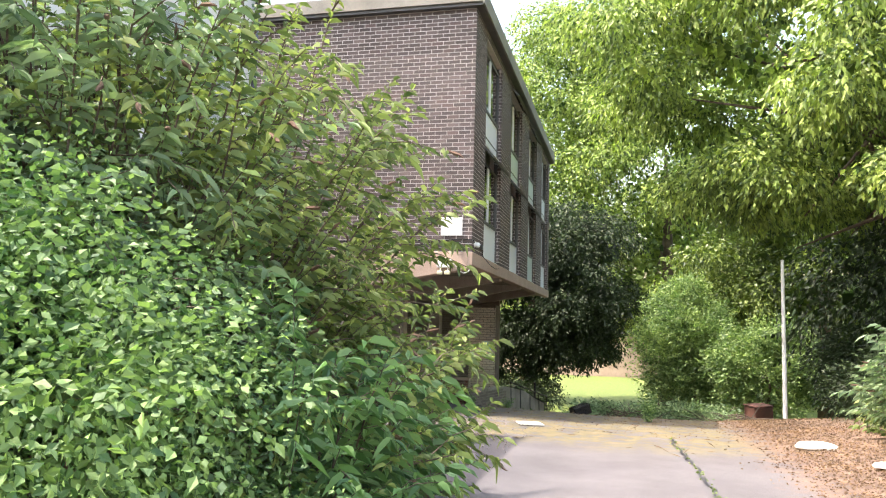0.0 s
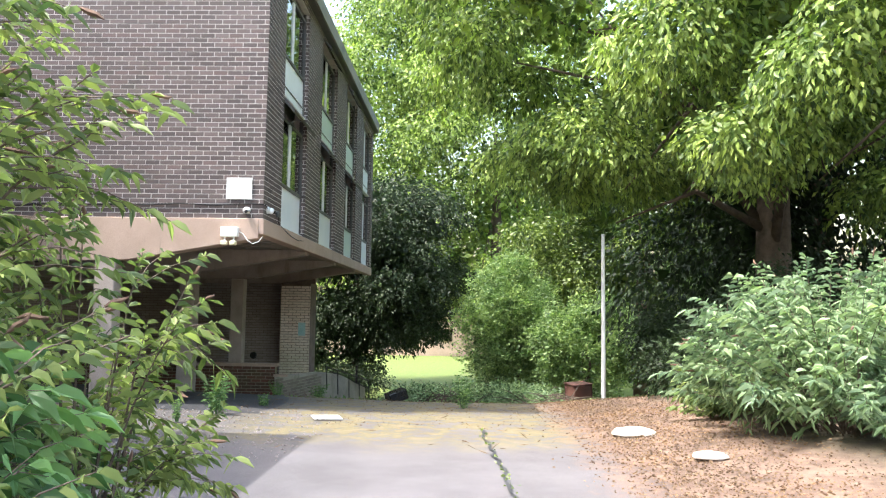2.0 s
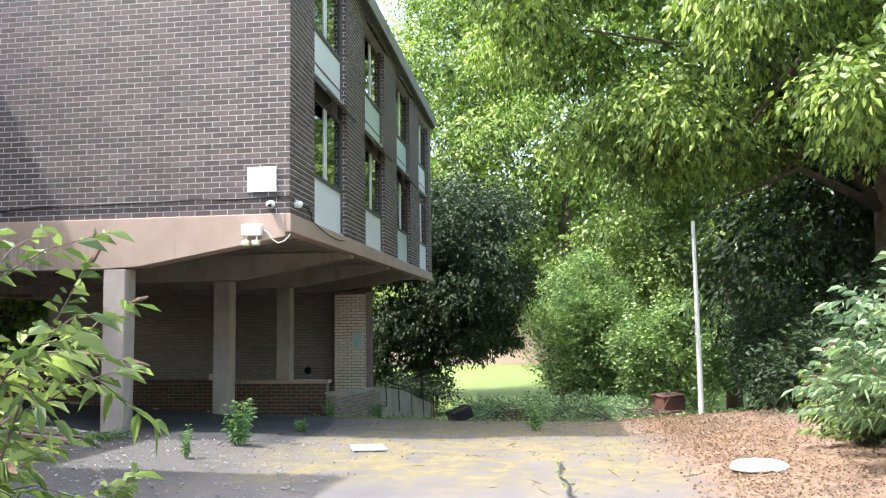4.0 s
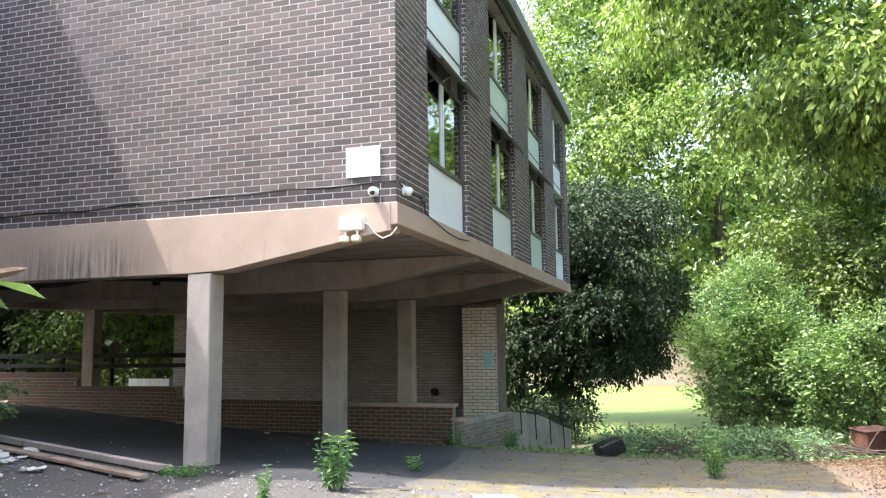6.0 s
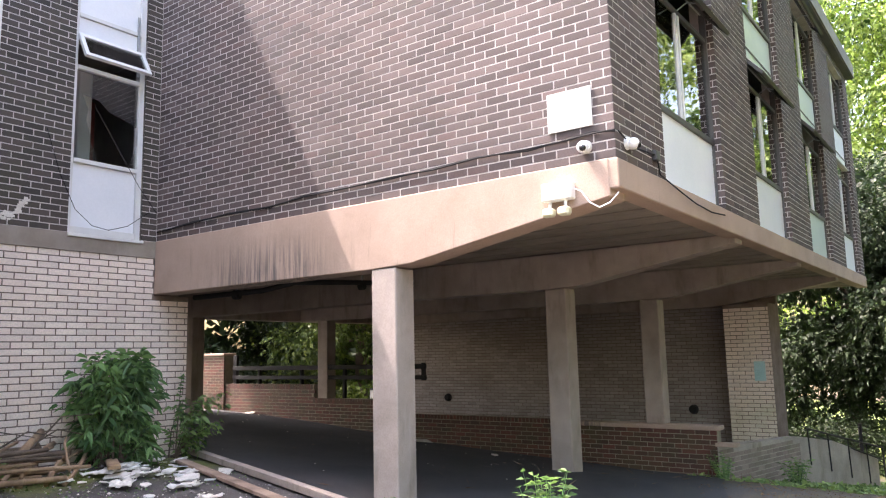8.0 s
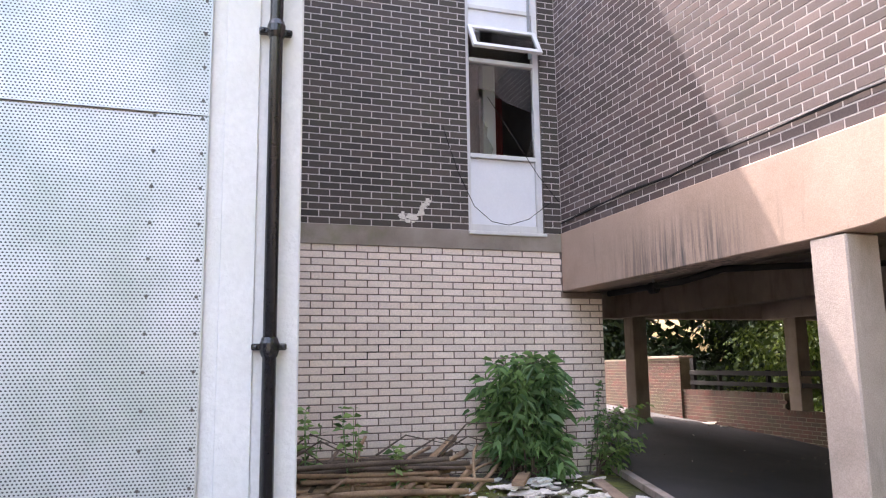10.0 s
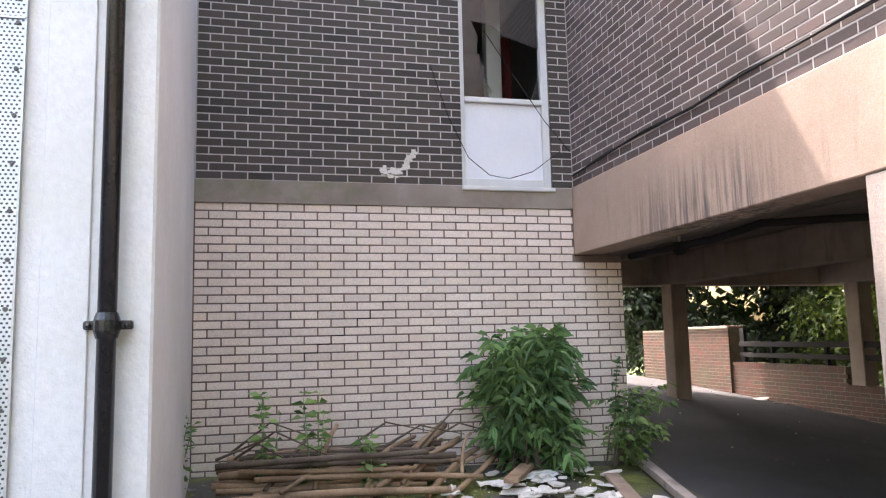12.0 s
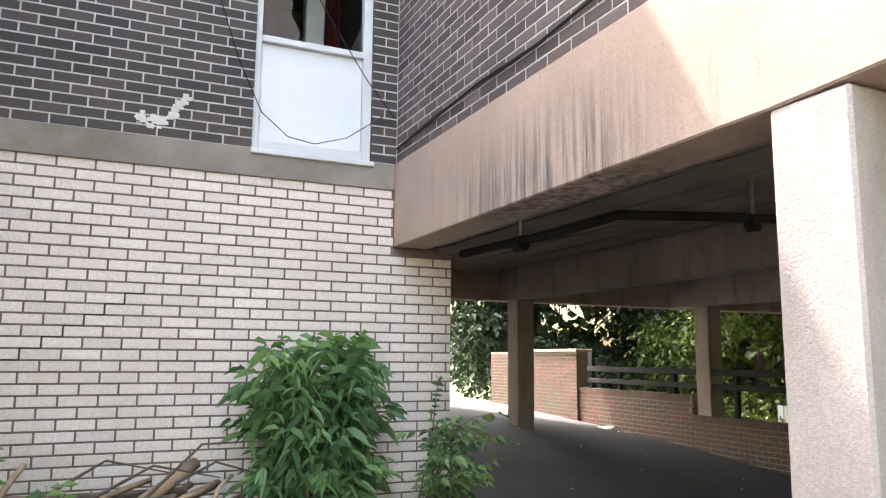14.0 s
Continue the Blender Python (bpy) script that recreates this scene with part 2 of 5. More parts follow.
M_RED = surface("dark_red_curtain", (0.12, 0.02, 0.02), (0.18, 0.03, 0.03), 4, 50, 0.9)
M_TEAL = surface("turquoise_notice", (0.35, 0.58, 0.6), (0.45, 0.66, 0.68), 4, 50, 0.5)


# ---- building blocks of the script ----
def link(name, me, material, parent=None, label=""):
    ob = new(name, me)
    if material is not None and not me.materials:
        me.materials.append(material)
    if parent:
        ob.parent = parent
    if label:
        ob["label"] = label
    return ob


def part(name, bm, material, parent=None, label="", smooth=False):
    me = bpy.data.meshes.new(name)
    if smooth:
        for f in bm.faces:
            f.smooth = True
    bm.to_mesh(me)
    bm.free()
    return link(name, me, material, parent, label)


def box(bm, a, b, bevel=0.0, m=None):
    """A box between two corners, its edges worn by bevel."""
    r = bmesh.ops.create_cube(bm, size=1)
    vs = r["verts"]
    lo, hi = Vector([min(p, q) for p, q in zip(a, b)]), Vector([max(p, q) for p, q in zip(a, b)])
    for v in vs:
        v.co = Vector([lo[i] + (v.co[i] + 0.5) * (hi[i] - lo[i]) for i in range(3)])
    if m:
        bmesh.ops.transform(bm, matrix=m, verts=vs)
    if bevel:
        es = list({e for v in vs for e in v.link_edges})
        bmesh.ops.bevel(bm, geom=es, offset=bevel, segments=1, affect="EDGES")
    return bm


def boxes(name, pairs, material, parent=None, label="", bevel=0.0):
    bm = bmesh.new()
    for a, b in pairs:
        box(bm, a, b, bevel)
    return part(name, bm, material, parent, label)


def prism(bm, outline, axis, lo, hi):
    """A closed outline in the two other axes, drawn out along an axis."""
    def at(p, h):
        c = list(p)
        c.insert(axis, h)
        return bm.verts.new(c)
    a, b = [at(p, lo) for p in outline], [at(p, hi) for p in outline]
    bm.faces.new(a)
    bm.faces.new(b)
    for i in range(len(a)):
        j = (i + 1) % len(a)
        bm.faces.new((a[i], a[j], b[j], b[i]))
    bmesh.ops.recalc_face_normals(bm, faces=bm.faces)
    return bm


def tube(bm, points, radii, sides=8):
    rings = []
    for i, p in enumerate(points):
        p = Vector(p)
        d = (Vector(points[min(i + 1, len(points) - 1)]) - Vector(points[max(i - 1, 0)])).normalized()
        s = d.cross(Vector((0, 0, 1)) if abs(d.z) < 0.9 else Vector((1, 0, 0))).normalized()
        u = d.cross(s)
        r = radii[i] if isinstance(radii, (list, tuple)) else radii
        rings.append([bm.verts.new(p + (s * math.cos(2 * math.pi * k / sides) + u * math.sin(2 * math.pi * k / sides)) * r) for k in range(sides)])
    for a, b in zip(rings, rings[1:]):
        for k in range(sides):
            bm.faces.new((a[k], a[(k + 1) % sides], b[(k + 1) % sides], b[k]))
    bm.faces.new(rings[0][::-1])
    bm.faces.new(rings[-1])
    return bm


def empty(name, label="", category="", group="", kind="", at=(0, 0, 0)):
    ob = new(name)
    ob.location = at
    return tagged(ob, label, category, group, kind)


def arrays_mesh(name, verts, loops, sizes):
    me = bpy.data.meshes.new(name)
    me.vertices.add(len(verts))
    me.vertices.foreach_set("co", np.asarray(verts, np.float32).ravel())
    me.loops.add(len(loops))
    me.loops.foreach_set("vertex_index", np.asarray(loops, np.int32))
    me.polygons.add(len(sizes))
    starts = np.concatenate([[0], np.cumsum(sizes)[:-1]]).astype(np.int32)
    me.polygons.foreach_set("loop_start", starts)
    me.polygons.foreach_set("loop_total", np.asarray(sizes, np.int32))
    me.polygons.foreach_set("use_smooth", np.zeros(len(sizes), bool))
    me.update(calc_edges=True)
    return me


# ---- ground heights ----
def fall(y):
    return float(np.interp(y, [-30, 0, 10, 13.9, 17.4, 20.4, 24, 28, 36, 60], [-0.1, 0.12, 0.08, 0.0, -0.2, -0.6, -1.15, -1.75, -2.4, -2.6]))


def ground_z(x, y):
    side = float(np.interp(x, [-20, -13, -9, -4.7, 0, 2.5, 4.5, 9], [0.9, 0.55, 0.22, 0.0, -0.12, -0.12, 0.05, 0.5]))
    far = float(np.interp(y, [22, 32], [1, 0]))
    return fall(y) + side * far



def screen_material():
    m, t, p = nodes("perforated_sheet")
    geo = add(t, "ShaderNodeNewGeometry")
    sep = add(t, "ShaderNodeSeparateXYZ")
    t.links.new(geo.outputs["Position"], sep.inputs[0])
    parts_ = []
    row = add(t, "ShaderNodeMath", op="MULTIPLY", i_1=1 / 0.0165)
    t.links.new(sep.outputs[2], row.inputs[0])
    flo = add(t, "ShaderNodeMath", op="FLOOR")
    t.links.new(row.outputs[0], flo.inputs[0])
    odd = add(t, "ShaderNodeMath", op="MULTIPLY", i_1=0.5)
    t.links.new(flo.outputs[0], odd.inputs[0])
    colm = add(t, "ShaderNodeMath", op="MULTIPLY_ADD", i_1=1 / 0.019)
    t.links.new(sep.outputs[1], colm.inputs[0])
    t.links.new(odd.outputs[0], colm.inputs[2])
    for src in (row, colm):
        fr = add(t, "ShaderNodeMath", op="FRACT")
        t.links.new(src.outputs[0], fr.inputs[0])
        c = add(t, "ShaderNodeMath", op="SUBTRACT", i_1=0.5)
        t.links.new(fr.outputs[0], c.inputs[0])
        q = add(t, "ShaderNodeMath", op="MULTIPLY")
        t.links.new(c.outputs[0], q.inputs[0])
        t.links.new(c.outputs[0], q.inputs[1])
        parts_.append(q)
    s = add(t, "ShaderNodeMath", op="ADD")
    t.links.new(parts_[0].outputs[0], s.inputs[0])
    t.links.new(parts_[1].outputs[0], s.inputs[1])
    hole = add(t, "ShaderNodeMath", op="LESS_THAN", i_1=0.075)
    t.links.new(s.outputs[0], hole.inputs[0])
    cloud = noise_tex(t, 1.6, 4)
    base = ramp(t, cloud.outputs[0], [(0.35, (0.42, 0.47, 0.46)), (0.65, (0.58, 0.6, 0.64))]).outputs[0]
    col = mixc(t, hole.outputs[0], base, (0.05, 0.055, 0.06))
    t.links.new(col, p.inputs["Base Color"])
    p.inputs["Roughness"].default_value, p.inputs["Metallic"].default_value = 0.45, 0.35
    inv = add(t, "ShaderNodeMath", op="SUBTRACT", i_0=1.0)
    t.links.new(hole.outputs[0], inv.inputs[1])
    bump(t, p, inv.outputs[0], 0.6, 0.002)
    return m


M_SCREEN = screen_material()


# ---- brick walls ----
def brick_shape(l, h, d, ch=0.002):
    """Corners of one brick that faces -y, its left lower corner at the origin."""
    back = [(0, d, 0), (l, d, 0), (l, d, h), (0, d, h)]
    mid = [(0, ch, 0), (l, ch, 0), (l, ch, h), (0, ch, h)]
    front = [(ch, 0, ch), (l - ch, 0, ch), (l - ch, 0, h - ch), (ch, 0, h - ch)]
    return np.array(back + mid + front, float)


BRICK_FACES = [(0, 1, 5, 4), (1, 2, 6, 5), (2, 3, 7, 6), (3, 0, 4, 7), (4, 5, 9, 8), (5, 6, 10, 9), (6, 7, 11, 10), (7, 4, 8, 11), (8, 9, 10, 11)]
SHAPES = {}
LATER = []


def brick_wall(wall, origin, turn, length, height, material, near=None, keep=300, course=0.075, pitch=0.225, joint=0.012, proud=0.004, clip=None, soldier=None, top=None):
    """Bricks in stretcher bond on a face from origin along its turn (degrees about z; 0 faces -y). Single bricks nearest to the place near, the rest joined."""
    m = pose(*origin, 0, 0, turn)
    rng = np.random.default_rng(int(abs(origin[0] * 31 + origin[1] * 17 + length * 7)) + 3)
    spots = []
    for r in range(int(height / course + 1e-6)):
        z = r * course
        x = -pitch / 2 if r % 2 else 0.0
        while x < length - 0.02:
            a, b = max(0.0, x), min(length, x + pitch - joint)
            if b - a > 0.03:
                mx = (a + b) / 2
                if (not clip or clip(mx, z)) and (not top or z + course - joint <= top(mx)):
                    spots.append((round(a, 4), round(z + joint / 2, 4), round(b - a, 4), course - joint))
            x += pitch
    def far(s):
        return ((m @ Vector((s[0], 0, s[1]))) - Vector(near)).length if near else 0
    spots.sort(key=far)
    ones, rest = spots[:keep] if near else [], spots[keep:] if near else spots
    LATER.append((wall, m, ones, material, proud))
    if rest:
        vs, k = [], 0
        for a, z, l, h in rest:
            v = brick_shape(l, h, 0.03)
            v[:, 0] += a
            v[:, 1] -= proud - 0.001 * rng.random() * 2
            v[:, 2] += z
            vs.append(v)
        vs = np.concatenate(vs)
        vs = vs @ np.array(m.to_3x3()).T + np.array(m.translation)
        loops = (np.array(BRICK_FACES)[None] + 12 * np.arange(len(rest))[:, None, None]).ravel()
        ob = link("brickwork", arrays_mesh("brickwork", vs, loops, [4] * (9 * len(rest))), material, wall)
        ob["kind"] = "stuff"


def lay_bricks():
    """The single bricks, as parts of their walls."""
    for wall, m, ones, material, proud in LATER:
        for i, (a, z, l, h) in enumerate(ones):
            key = (l, h, material.name)
            if key not in SHAPES:
                loops = np.array(BRICK_FACES).ravel()
                SHAPES[key] = arrays_mesh("brick", brick_shape(l, h, 0.03), loops, [4] * 9)
                SHAPES[key].materials.append(material)
            ob = new("brick", SHAPES[key])
            ob.parent = wall
            ob.matrix_local = m @ Matrix.Translation((a, -proud + ((i * 37) % 11) * 0.0002, z))


# ---- ground ----
def sheet(name, xs, ys, lift, material, rough=0.02, skirt=0.0):
    rng = np.random.default_rng(5)
    vs = []
    for y in ys:
        for x in xs:
            vs.append((x, y, ground_z(x, y) + lift + rough * noise.noise(Vector((x * 0.8, y * 0.8, 3.0)))))
    n = len(xs)
    loops = []
    for j in range(len(ys) - 1):
        for i in range(n - 1):
            a = j * n + i
            loops += [a, a + 1, a + n + 1, a + n]
    me = arrays_mesh(name, vs, loops, [4] * (len(loops) // 4))
    for p in me.polygons:
        p.use_smooth = True
    return link(name, me, material)


def ground_material():
    m, t, p = nodes("ground_mixed")
    geo = add(t, "ShaderNodeNewGeometry")
    sep = add(t, "ShaderNodeSeparateXYZ")
    t.links.new(geo.outputs["Position"], sep.inputs[0])
    broad, fine, blot = noise_tex(t, 0.9, 6, 0.65), noise_tex(t, 150, 3, 0.7), noise_tex(t, 3.5, 6, 0.7)

    def band(out, lo, hi, wob=0.0, src=None):
        a = add(t, "ShaderNodeMath", op="MULTIPLY_ADD", i_1=wob, i_2=0.0)
        t.links.new((src or broad).outputs[0], a.inputs[0])
        t.links.new(out, a.inputs[2])
        r = add(t, "ShaderNodeMapRange", i_1=lo, i_2=hi, i_3=0.0, i_4=1.0)
        t.links.new(a.outputs[0], r.inputs[0])
        return r.outputs[0]

    def both(a, b):
        k = add(t, "ShaderNodeMath", op="MULTIPLY")
        t.links.new(a, k.inputs[0])
        t.links.new(b, k.inputs[1])
        return k.outputs[0]

    asphalt = ramp(t, broad.outputs[0], [(0.3, (0.085, 0.079, 0.083)), (0.7, (0.135, 0.124, 0.13))]).outputs[0]
    asphalt = mixc(t, 0.6, asphalt, ramp(t, fine.outputs[0], [(0.3, (0.7, 0.7, 0.7)), (0.7, (1.2, 1.2, 1.2))]).outputs[0], "MULTIPLY")
    moss = ramp(t, blot.outputs[0], [(0.3, (0.07, 0.058, 0.03)), (0.5, (0.13, 0.11, 0.045)), (0.7, (0.19, 0.15, 0.1))]).outputs[0]
    litter = ramp(t, blot.outputs[0], [(0.3, (0.07, 0.045, 0.032)), (0.5, (0.14, 0.09, 0.065)), (0.7, (0.2, 0.14, 0.105))]).outputs[0]
    soil = ramp(t, blot.outputs[0], [(0.3, (0.05, 0.04, 0.03)), (0.7, (0.12, 0.1, 0.06))]).outputs[0]
    x, y = sep.outputs[0], sep.outputs[1]
    col = mixc(t, both(band(y, 12.0, 13.2, 2.6), ramp(t, blot.outputs[0], [(0.42, (0, 0, 0)), (0.54, (1, 1, 1))]).outputs[0]), asphalt, moss)
    # dark gravel, widened so that its colour also covers the shaded asphalt beside it
    gravel = ramp(t, fine.outputs[0], [(0.3, (0.035, 0.032, 0.03)), (0.6, (0.1, 0.09, 0.085)), (0.75, (0.2, 0.18, 0.16))]).outputs[0]
    near = band(x, -0.7, -1.8, 1.2)
    col = mixc(t, both(near, band(y, 10.2, 11.2, 0.8)), col, gravel)
    rubble = ramp(t, fine.outputs[0], [(0.3, (0.025, 0.023, 0.02)), (0.58, (0.075, 0.068, 0.058)), (0.72, (0.35, 0.33, 0.3))]).outputs[0]
    green = mixc(t, ramp(t, broad.outputs[0], [(0.46, (0, 0, 0)), (0.54, (1, 1, 1))]).outputs[0], rubble, ramp(t, blot.outputs[0], [(0.35, (0.06, 0.07, 0.015)), (0.6, (0.15, 0.16, 0.03))]).outputs[0])
    col = mixc(t, both(band(x, -6.2, -6.9, 0.8), band(y, 14.6, 14.2)), col, green)
    col = mixc(t, band(x, 2.9, 3.5, 1.6, blot), col, litter)
    col = mixc(t, band(x, 4.6, 5.4, 0.6), col, soil)
    col = mixc(t, band(y, 19.5, 20.5, 1.2), col, soil)
    grass = ramp(t, blot.outputs[0], [(0.3, (0.06, 0.1, 0.012)), (0.7, (0.12, 0.15, 0.025))]).outputs[0]
    col = mixc(t, band(y, 30, 33, 1.2), col, grass)
    t.links.new(col, p.inputs["Base Color"])
    p.inputs["Roughness"].default_value = 0.95
    bump(t, p, fine.outputs[0], 0.6, 0.006)
    return m


gx = sorted(set([-400, -200, -100, -60, -40, -30, -25] + [round(-22 + 0.5 * i, 2) for i in range(70)] + [14, 18, 25, 40, 80, 160, 400]))
gy = sorted(set([-400, -150, -60, -30, -15, -8] + [round(-5 + 0.5 * i, 2) for i in range(84)] + [38, 42, 50, 60, 90, 150, 300, 900]))
ground = sheet("ground", gx, gy, 0.0, ground_material())
tagged(ground, "cracked grey asphalt forecourt with moss, leaf litter and grass beyond", "ground", kind="structure")

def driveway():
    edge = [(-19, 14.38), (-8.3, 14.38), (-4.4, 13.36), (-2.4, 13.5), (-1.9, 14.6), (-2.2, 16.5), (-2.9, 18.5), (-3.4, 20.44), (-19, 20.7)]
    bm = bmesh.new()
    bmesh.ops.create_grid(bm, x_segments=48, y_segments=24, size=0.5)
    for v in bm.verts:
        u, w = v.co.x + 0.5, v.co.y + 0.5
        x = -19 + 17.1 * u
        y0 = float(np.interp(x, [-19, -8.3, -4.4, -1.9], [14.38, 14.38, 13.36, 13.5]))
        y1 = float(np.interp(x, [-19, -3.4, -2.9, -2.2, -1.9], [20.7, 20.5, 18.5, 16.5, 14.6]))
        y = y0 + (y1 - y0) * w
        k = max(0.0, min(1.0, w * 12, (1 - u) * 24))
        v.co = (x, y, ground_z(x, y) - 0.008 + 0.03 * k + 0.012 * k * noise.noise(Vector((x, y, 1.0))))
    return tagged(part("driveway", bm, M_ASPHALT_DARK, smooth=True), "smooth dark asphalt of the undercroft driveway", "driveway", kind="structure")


driveway()

# ---- the raised block ----
X0, X1, Y0, Y1 = -8.37, -2.12, 13.9, 27.4
BRICK0, ROOF = 2.845, 7.43
front = tagged(boxes("wall_front", [((X0, Y0, BRICK0), (X1, Y0 + 0.25, ROOF))], M_MORTAR), "dark brick end wall of the raised block with pale mortar", "wall", kind="structure")
brick_wall(front, (X0, Y0, BRICK0), 0, X1 - X0, ROOF - BRICK0, M_DARK, near=(-3.5, 13.9, 3.5))

WIN = [(15.0 + 3.32 * k, 16.86 + 3.32 * k) for k in range(4)]
piers, y = [], Y0 + 0.25
for a, b in WIN:
    piers.append((y, a))
    y = b
piers.append((y, Y1))
side = tagged(boxes("wall_side", [((X1 - 0.25, a, BRICK0), (X1, b, ROOF)) for a, b in piers] + [((X1 - 0.25, a, 7.26), (X1, b, ROOF)) for a, b in WIN], M_MORTAR), "dark brick side wall with tall window strips", "wall", kind="structure")
y = Y0
for k, (a, b) in enumerate(WIN + [(Y1, Y1)]):
    brick_wall(side, (X1, y, BRICK0), 90, a - y, ROOF - BRICK0, M_DARK, near=(-2.1, 14.5, 3.5) if k == 0 else None)
    if b > a:
        brick_wall(side, (X1, a, 7.27), 90, b - a, 0.16, M_DARK)
        brick_wall(side, (X1 - 0.15, b, BRICK0), 0, 0.15, 4.4, M_DARK)
    y = b
boxes("wall_back", [((X0, Y1 - 0.25, 2.8), (X1 - 0.25, Y1, ROOF))], M_MORTAR)["kind"] = "structure"
# the roof is stretched, unseen, past x -13.3 to keep sun off the driveway
roof = tagged(boxes("roof", [((-16.3, Y0 - 0.12, ROOF), (X1 + 0.14, Y1 + 0.12, ROOF + 0.12)), ((-16.2, Y0, ROOF + 0.12), (X1, Y1, ROOF + 0.3))], M_DARKFRAME), "flat roof with a dark underside", "roof", kind="structure")
fascia = tagged(boxes("roof_fascia", [((X1 + 0.14, Y0 - 0.16, ROOF + 0.02), (X1 + 0.17, Y1 + 0.12, ROOF + 0.33)), ((-13.4, Y0 - 0.16, ROOF + 0.06), (X1 + 0.137, Y0 - 0.123, ROOF + 0.33))], M_FASCIA), "weathered pale metal roof fascia", "roof edge", kind="structure")

# beams and slab under the block
def beam(y0, y1, x_left, mat):
    bm = bmesh.new()
    prism(bm, [(x_left, 2.17), (-4.7, 2.17), (-4.2, 2.19), (X1 - 0.06, 2.54), (X1 - 0.06, BRICK0), (x_left, BRICK0)], 1, y0, y1)
    bmesh.ops.bevel(bm, geom=list(bm.edges), offset=0.008, segments=1, affect="EDGES")
    return part("beam", bm, mat)


def prism_y(bm, outline, lo, hi):
    return prism(bm, outline, 1, lo, hi)


tagged(beam(Y0 - 0.02, Y0 + 0.28, X0, M_CONCRETE), "pinkish stained concrete edge beam that tapers to a cantilever", "beam", kind="structure")
for yb in (17.35, 20.65, 23.95):
    tagged(beam(yb, yb + 0.28, -13.0, M_CONCRETE_GREY), "grey tapered concrete beam under the block", "beam", kind="structure")
tagged(boxes("edge_beam", [((X1 - 0.18, Y0 - 0.012, 2.6), (X1 + 0.02, Y1, BRICK0 - 0.002))], M_CONCRETE, bevel=0.01), "long concrete edge beam with chipped corner", "beam", kind="structure")
tagged(boxes("edge_beam", [((-13.3, 14.6, 2.18), (-13.002, Y1, 2.62))], M_CONCRETE_GREY, bevel=0.01), "sunlit concrete edge beam", "beam", kind="structure")
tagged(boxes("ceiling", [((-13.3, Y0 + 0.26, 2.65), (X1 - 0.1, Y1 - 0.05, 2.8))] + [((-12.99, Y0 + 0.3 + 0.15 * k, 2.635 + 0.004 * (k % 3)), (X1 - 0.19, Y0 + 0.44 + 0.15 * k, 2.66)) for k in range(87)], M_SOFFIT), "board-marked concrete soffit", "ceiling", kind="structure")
tagged(boxes("floor_slab", [((-13.3, Y0 + 0.25, 2.81), (X1 - 0.25, Y1 - 0.25, 2.86))], M_INSIDE), "inner floor slab", "floor", kind="structure")


def column(x, y, top=2.17, foot=None):
    z = ground_z(x, y) - 0.1 if foot is None else foot
    bm = bmesh.new()
    box(bm, (x, y, z), (x + 0.31, y + 0.28, top), 0.012)
    return tagged(part("column", bm, M_CONCRETE_GREY), "square concrete column with flaking pale paint", "column", "columns under the block", kind="structure")


column(-4.7, 13.885)
column(-4.7, 17.36)
column(-4.66, 20.56, foot=0.14)
column(-12.85, 17.4)
column(-12.5, 20.72, foot=0.25)

# back wall and pale pier
bw = tagged(boxes("wall_north", [((-12.7, 24.3, -1.6), (-3.35, 24.5, 2.65))], M_GREY_MORTAR), "pale brick back wall of the undercroft", "wall", kind="structure")
brick_wall(bw, (-12.7, 24.3, -1.5), 0, 8.6, 4.1, M_BACK_BRICK, near=(-6, 24.3, 1.2), keep=200)
pier = tagged(boxes("wall_pier", [((-4.12, 23.42, -1.7), (-3.3, 24.25, 2.17))], M_GREY_MORTAR), "pale painted brick pier with a small turquoise sign", "wall", kind="structure")
brick_wall(pier, (-4.12, 23.42, -1.5), 0, 0.82, 3.66, M_WHITE_BRICK, near=(-4, 23.4, 1), keep=200)

# low walls across the undercroft
LY = 20.45
low = tagged(boxes("wall_low", [((-5.9, LY, -0.9), (-3.5, LY + 0.22, 0.08)), ((-9.9, LY, -0.9), (-5.9, LY + 0.22, 0.17)), ((-12.6, LY + 0.25, -0.8), (-9.9, LY + 0.47, 0.42)), ((-15.8, LY + 0.25, -0.6), (-12.6, LY + 0.47, 0.73)), ((-19.5, LY + 0.2, -0.6), (-15.8, LY + 0.52, 1.44))], M_MID_MORTAR), "low red brick wall with soldier course, stepping up along the ramp", "low wall", kind="structure")
brick_wall(low, (-9.9, LY, -0.74), 0, 6.4, 0.9, M_RED_BRICK, near=(-5, LY, 0), keep=300, top=lambda u: 0.82 if u > 4.0 else 0.85)
brick_wall(low, (-15.8, LY + 0.25, -0.6), 0, 5.9, 1.35, M_RED_BRICK, top=lambda u: 1.33 if u < 3.2 else 1.02)
brick_wall(low, (-19.5, LY + 0.2, -0.4), 0, 3.7, 1.8, M_RED_BRICK)
soldiers = [((x * 0.077 - 9.88, LY - 0.006, 0.095), (x * 0.077 - 9.88 + 0.065, LY + 0.03, 0.172)) for x in range(51)]
soldiers += [((x * 0.077 - 15.7, LY + 0.244, 0.62 if x < 40 else 0.31), (x * 0.077 - 15.7 + 0.065, LY + 0.28, 0.732 if x < 40 else 0.422)) for x in range(75)]
ob = boxes("soldier_course", soldiers, M_RED_BRICK, low)
ob["kind"] = "stuff"
tagged(boxes("coping", [((-17.5, LY + 0.16, 1.44), (-15.77, LY + 0.56, 1.5))], M_CONCRETE, bevel=0.008), "pale concrete coping of the brick pier", "coping", kind="structure")
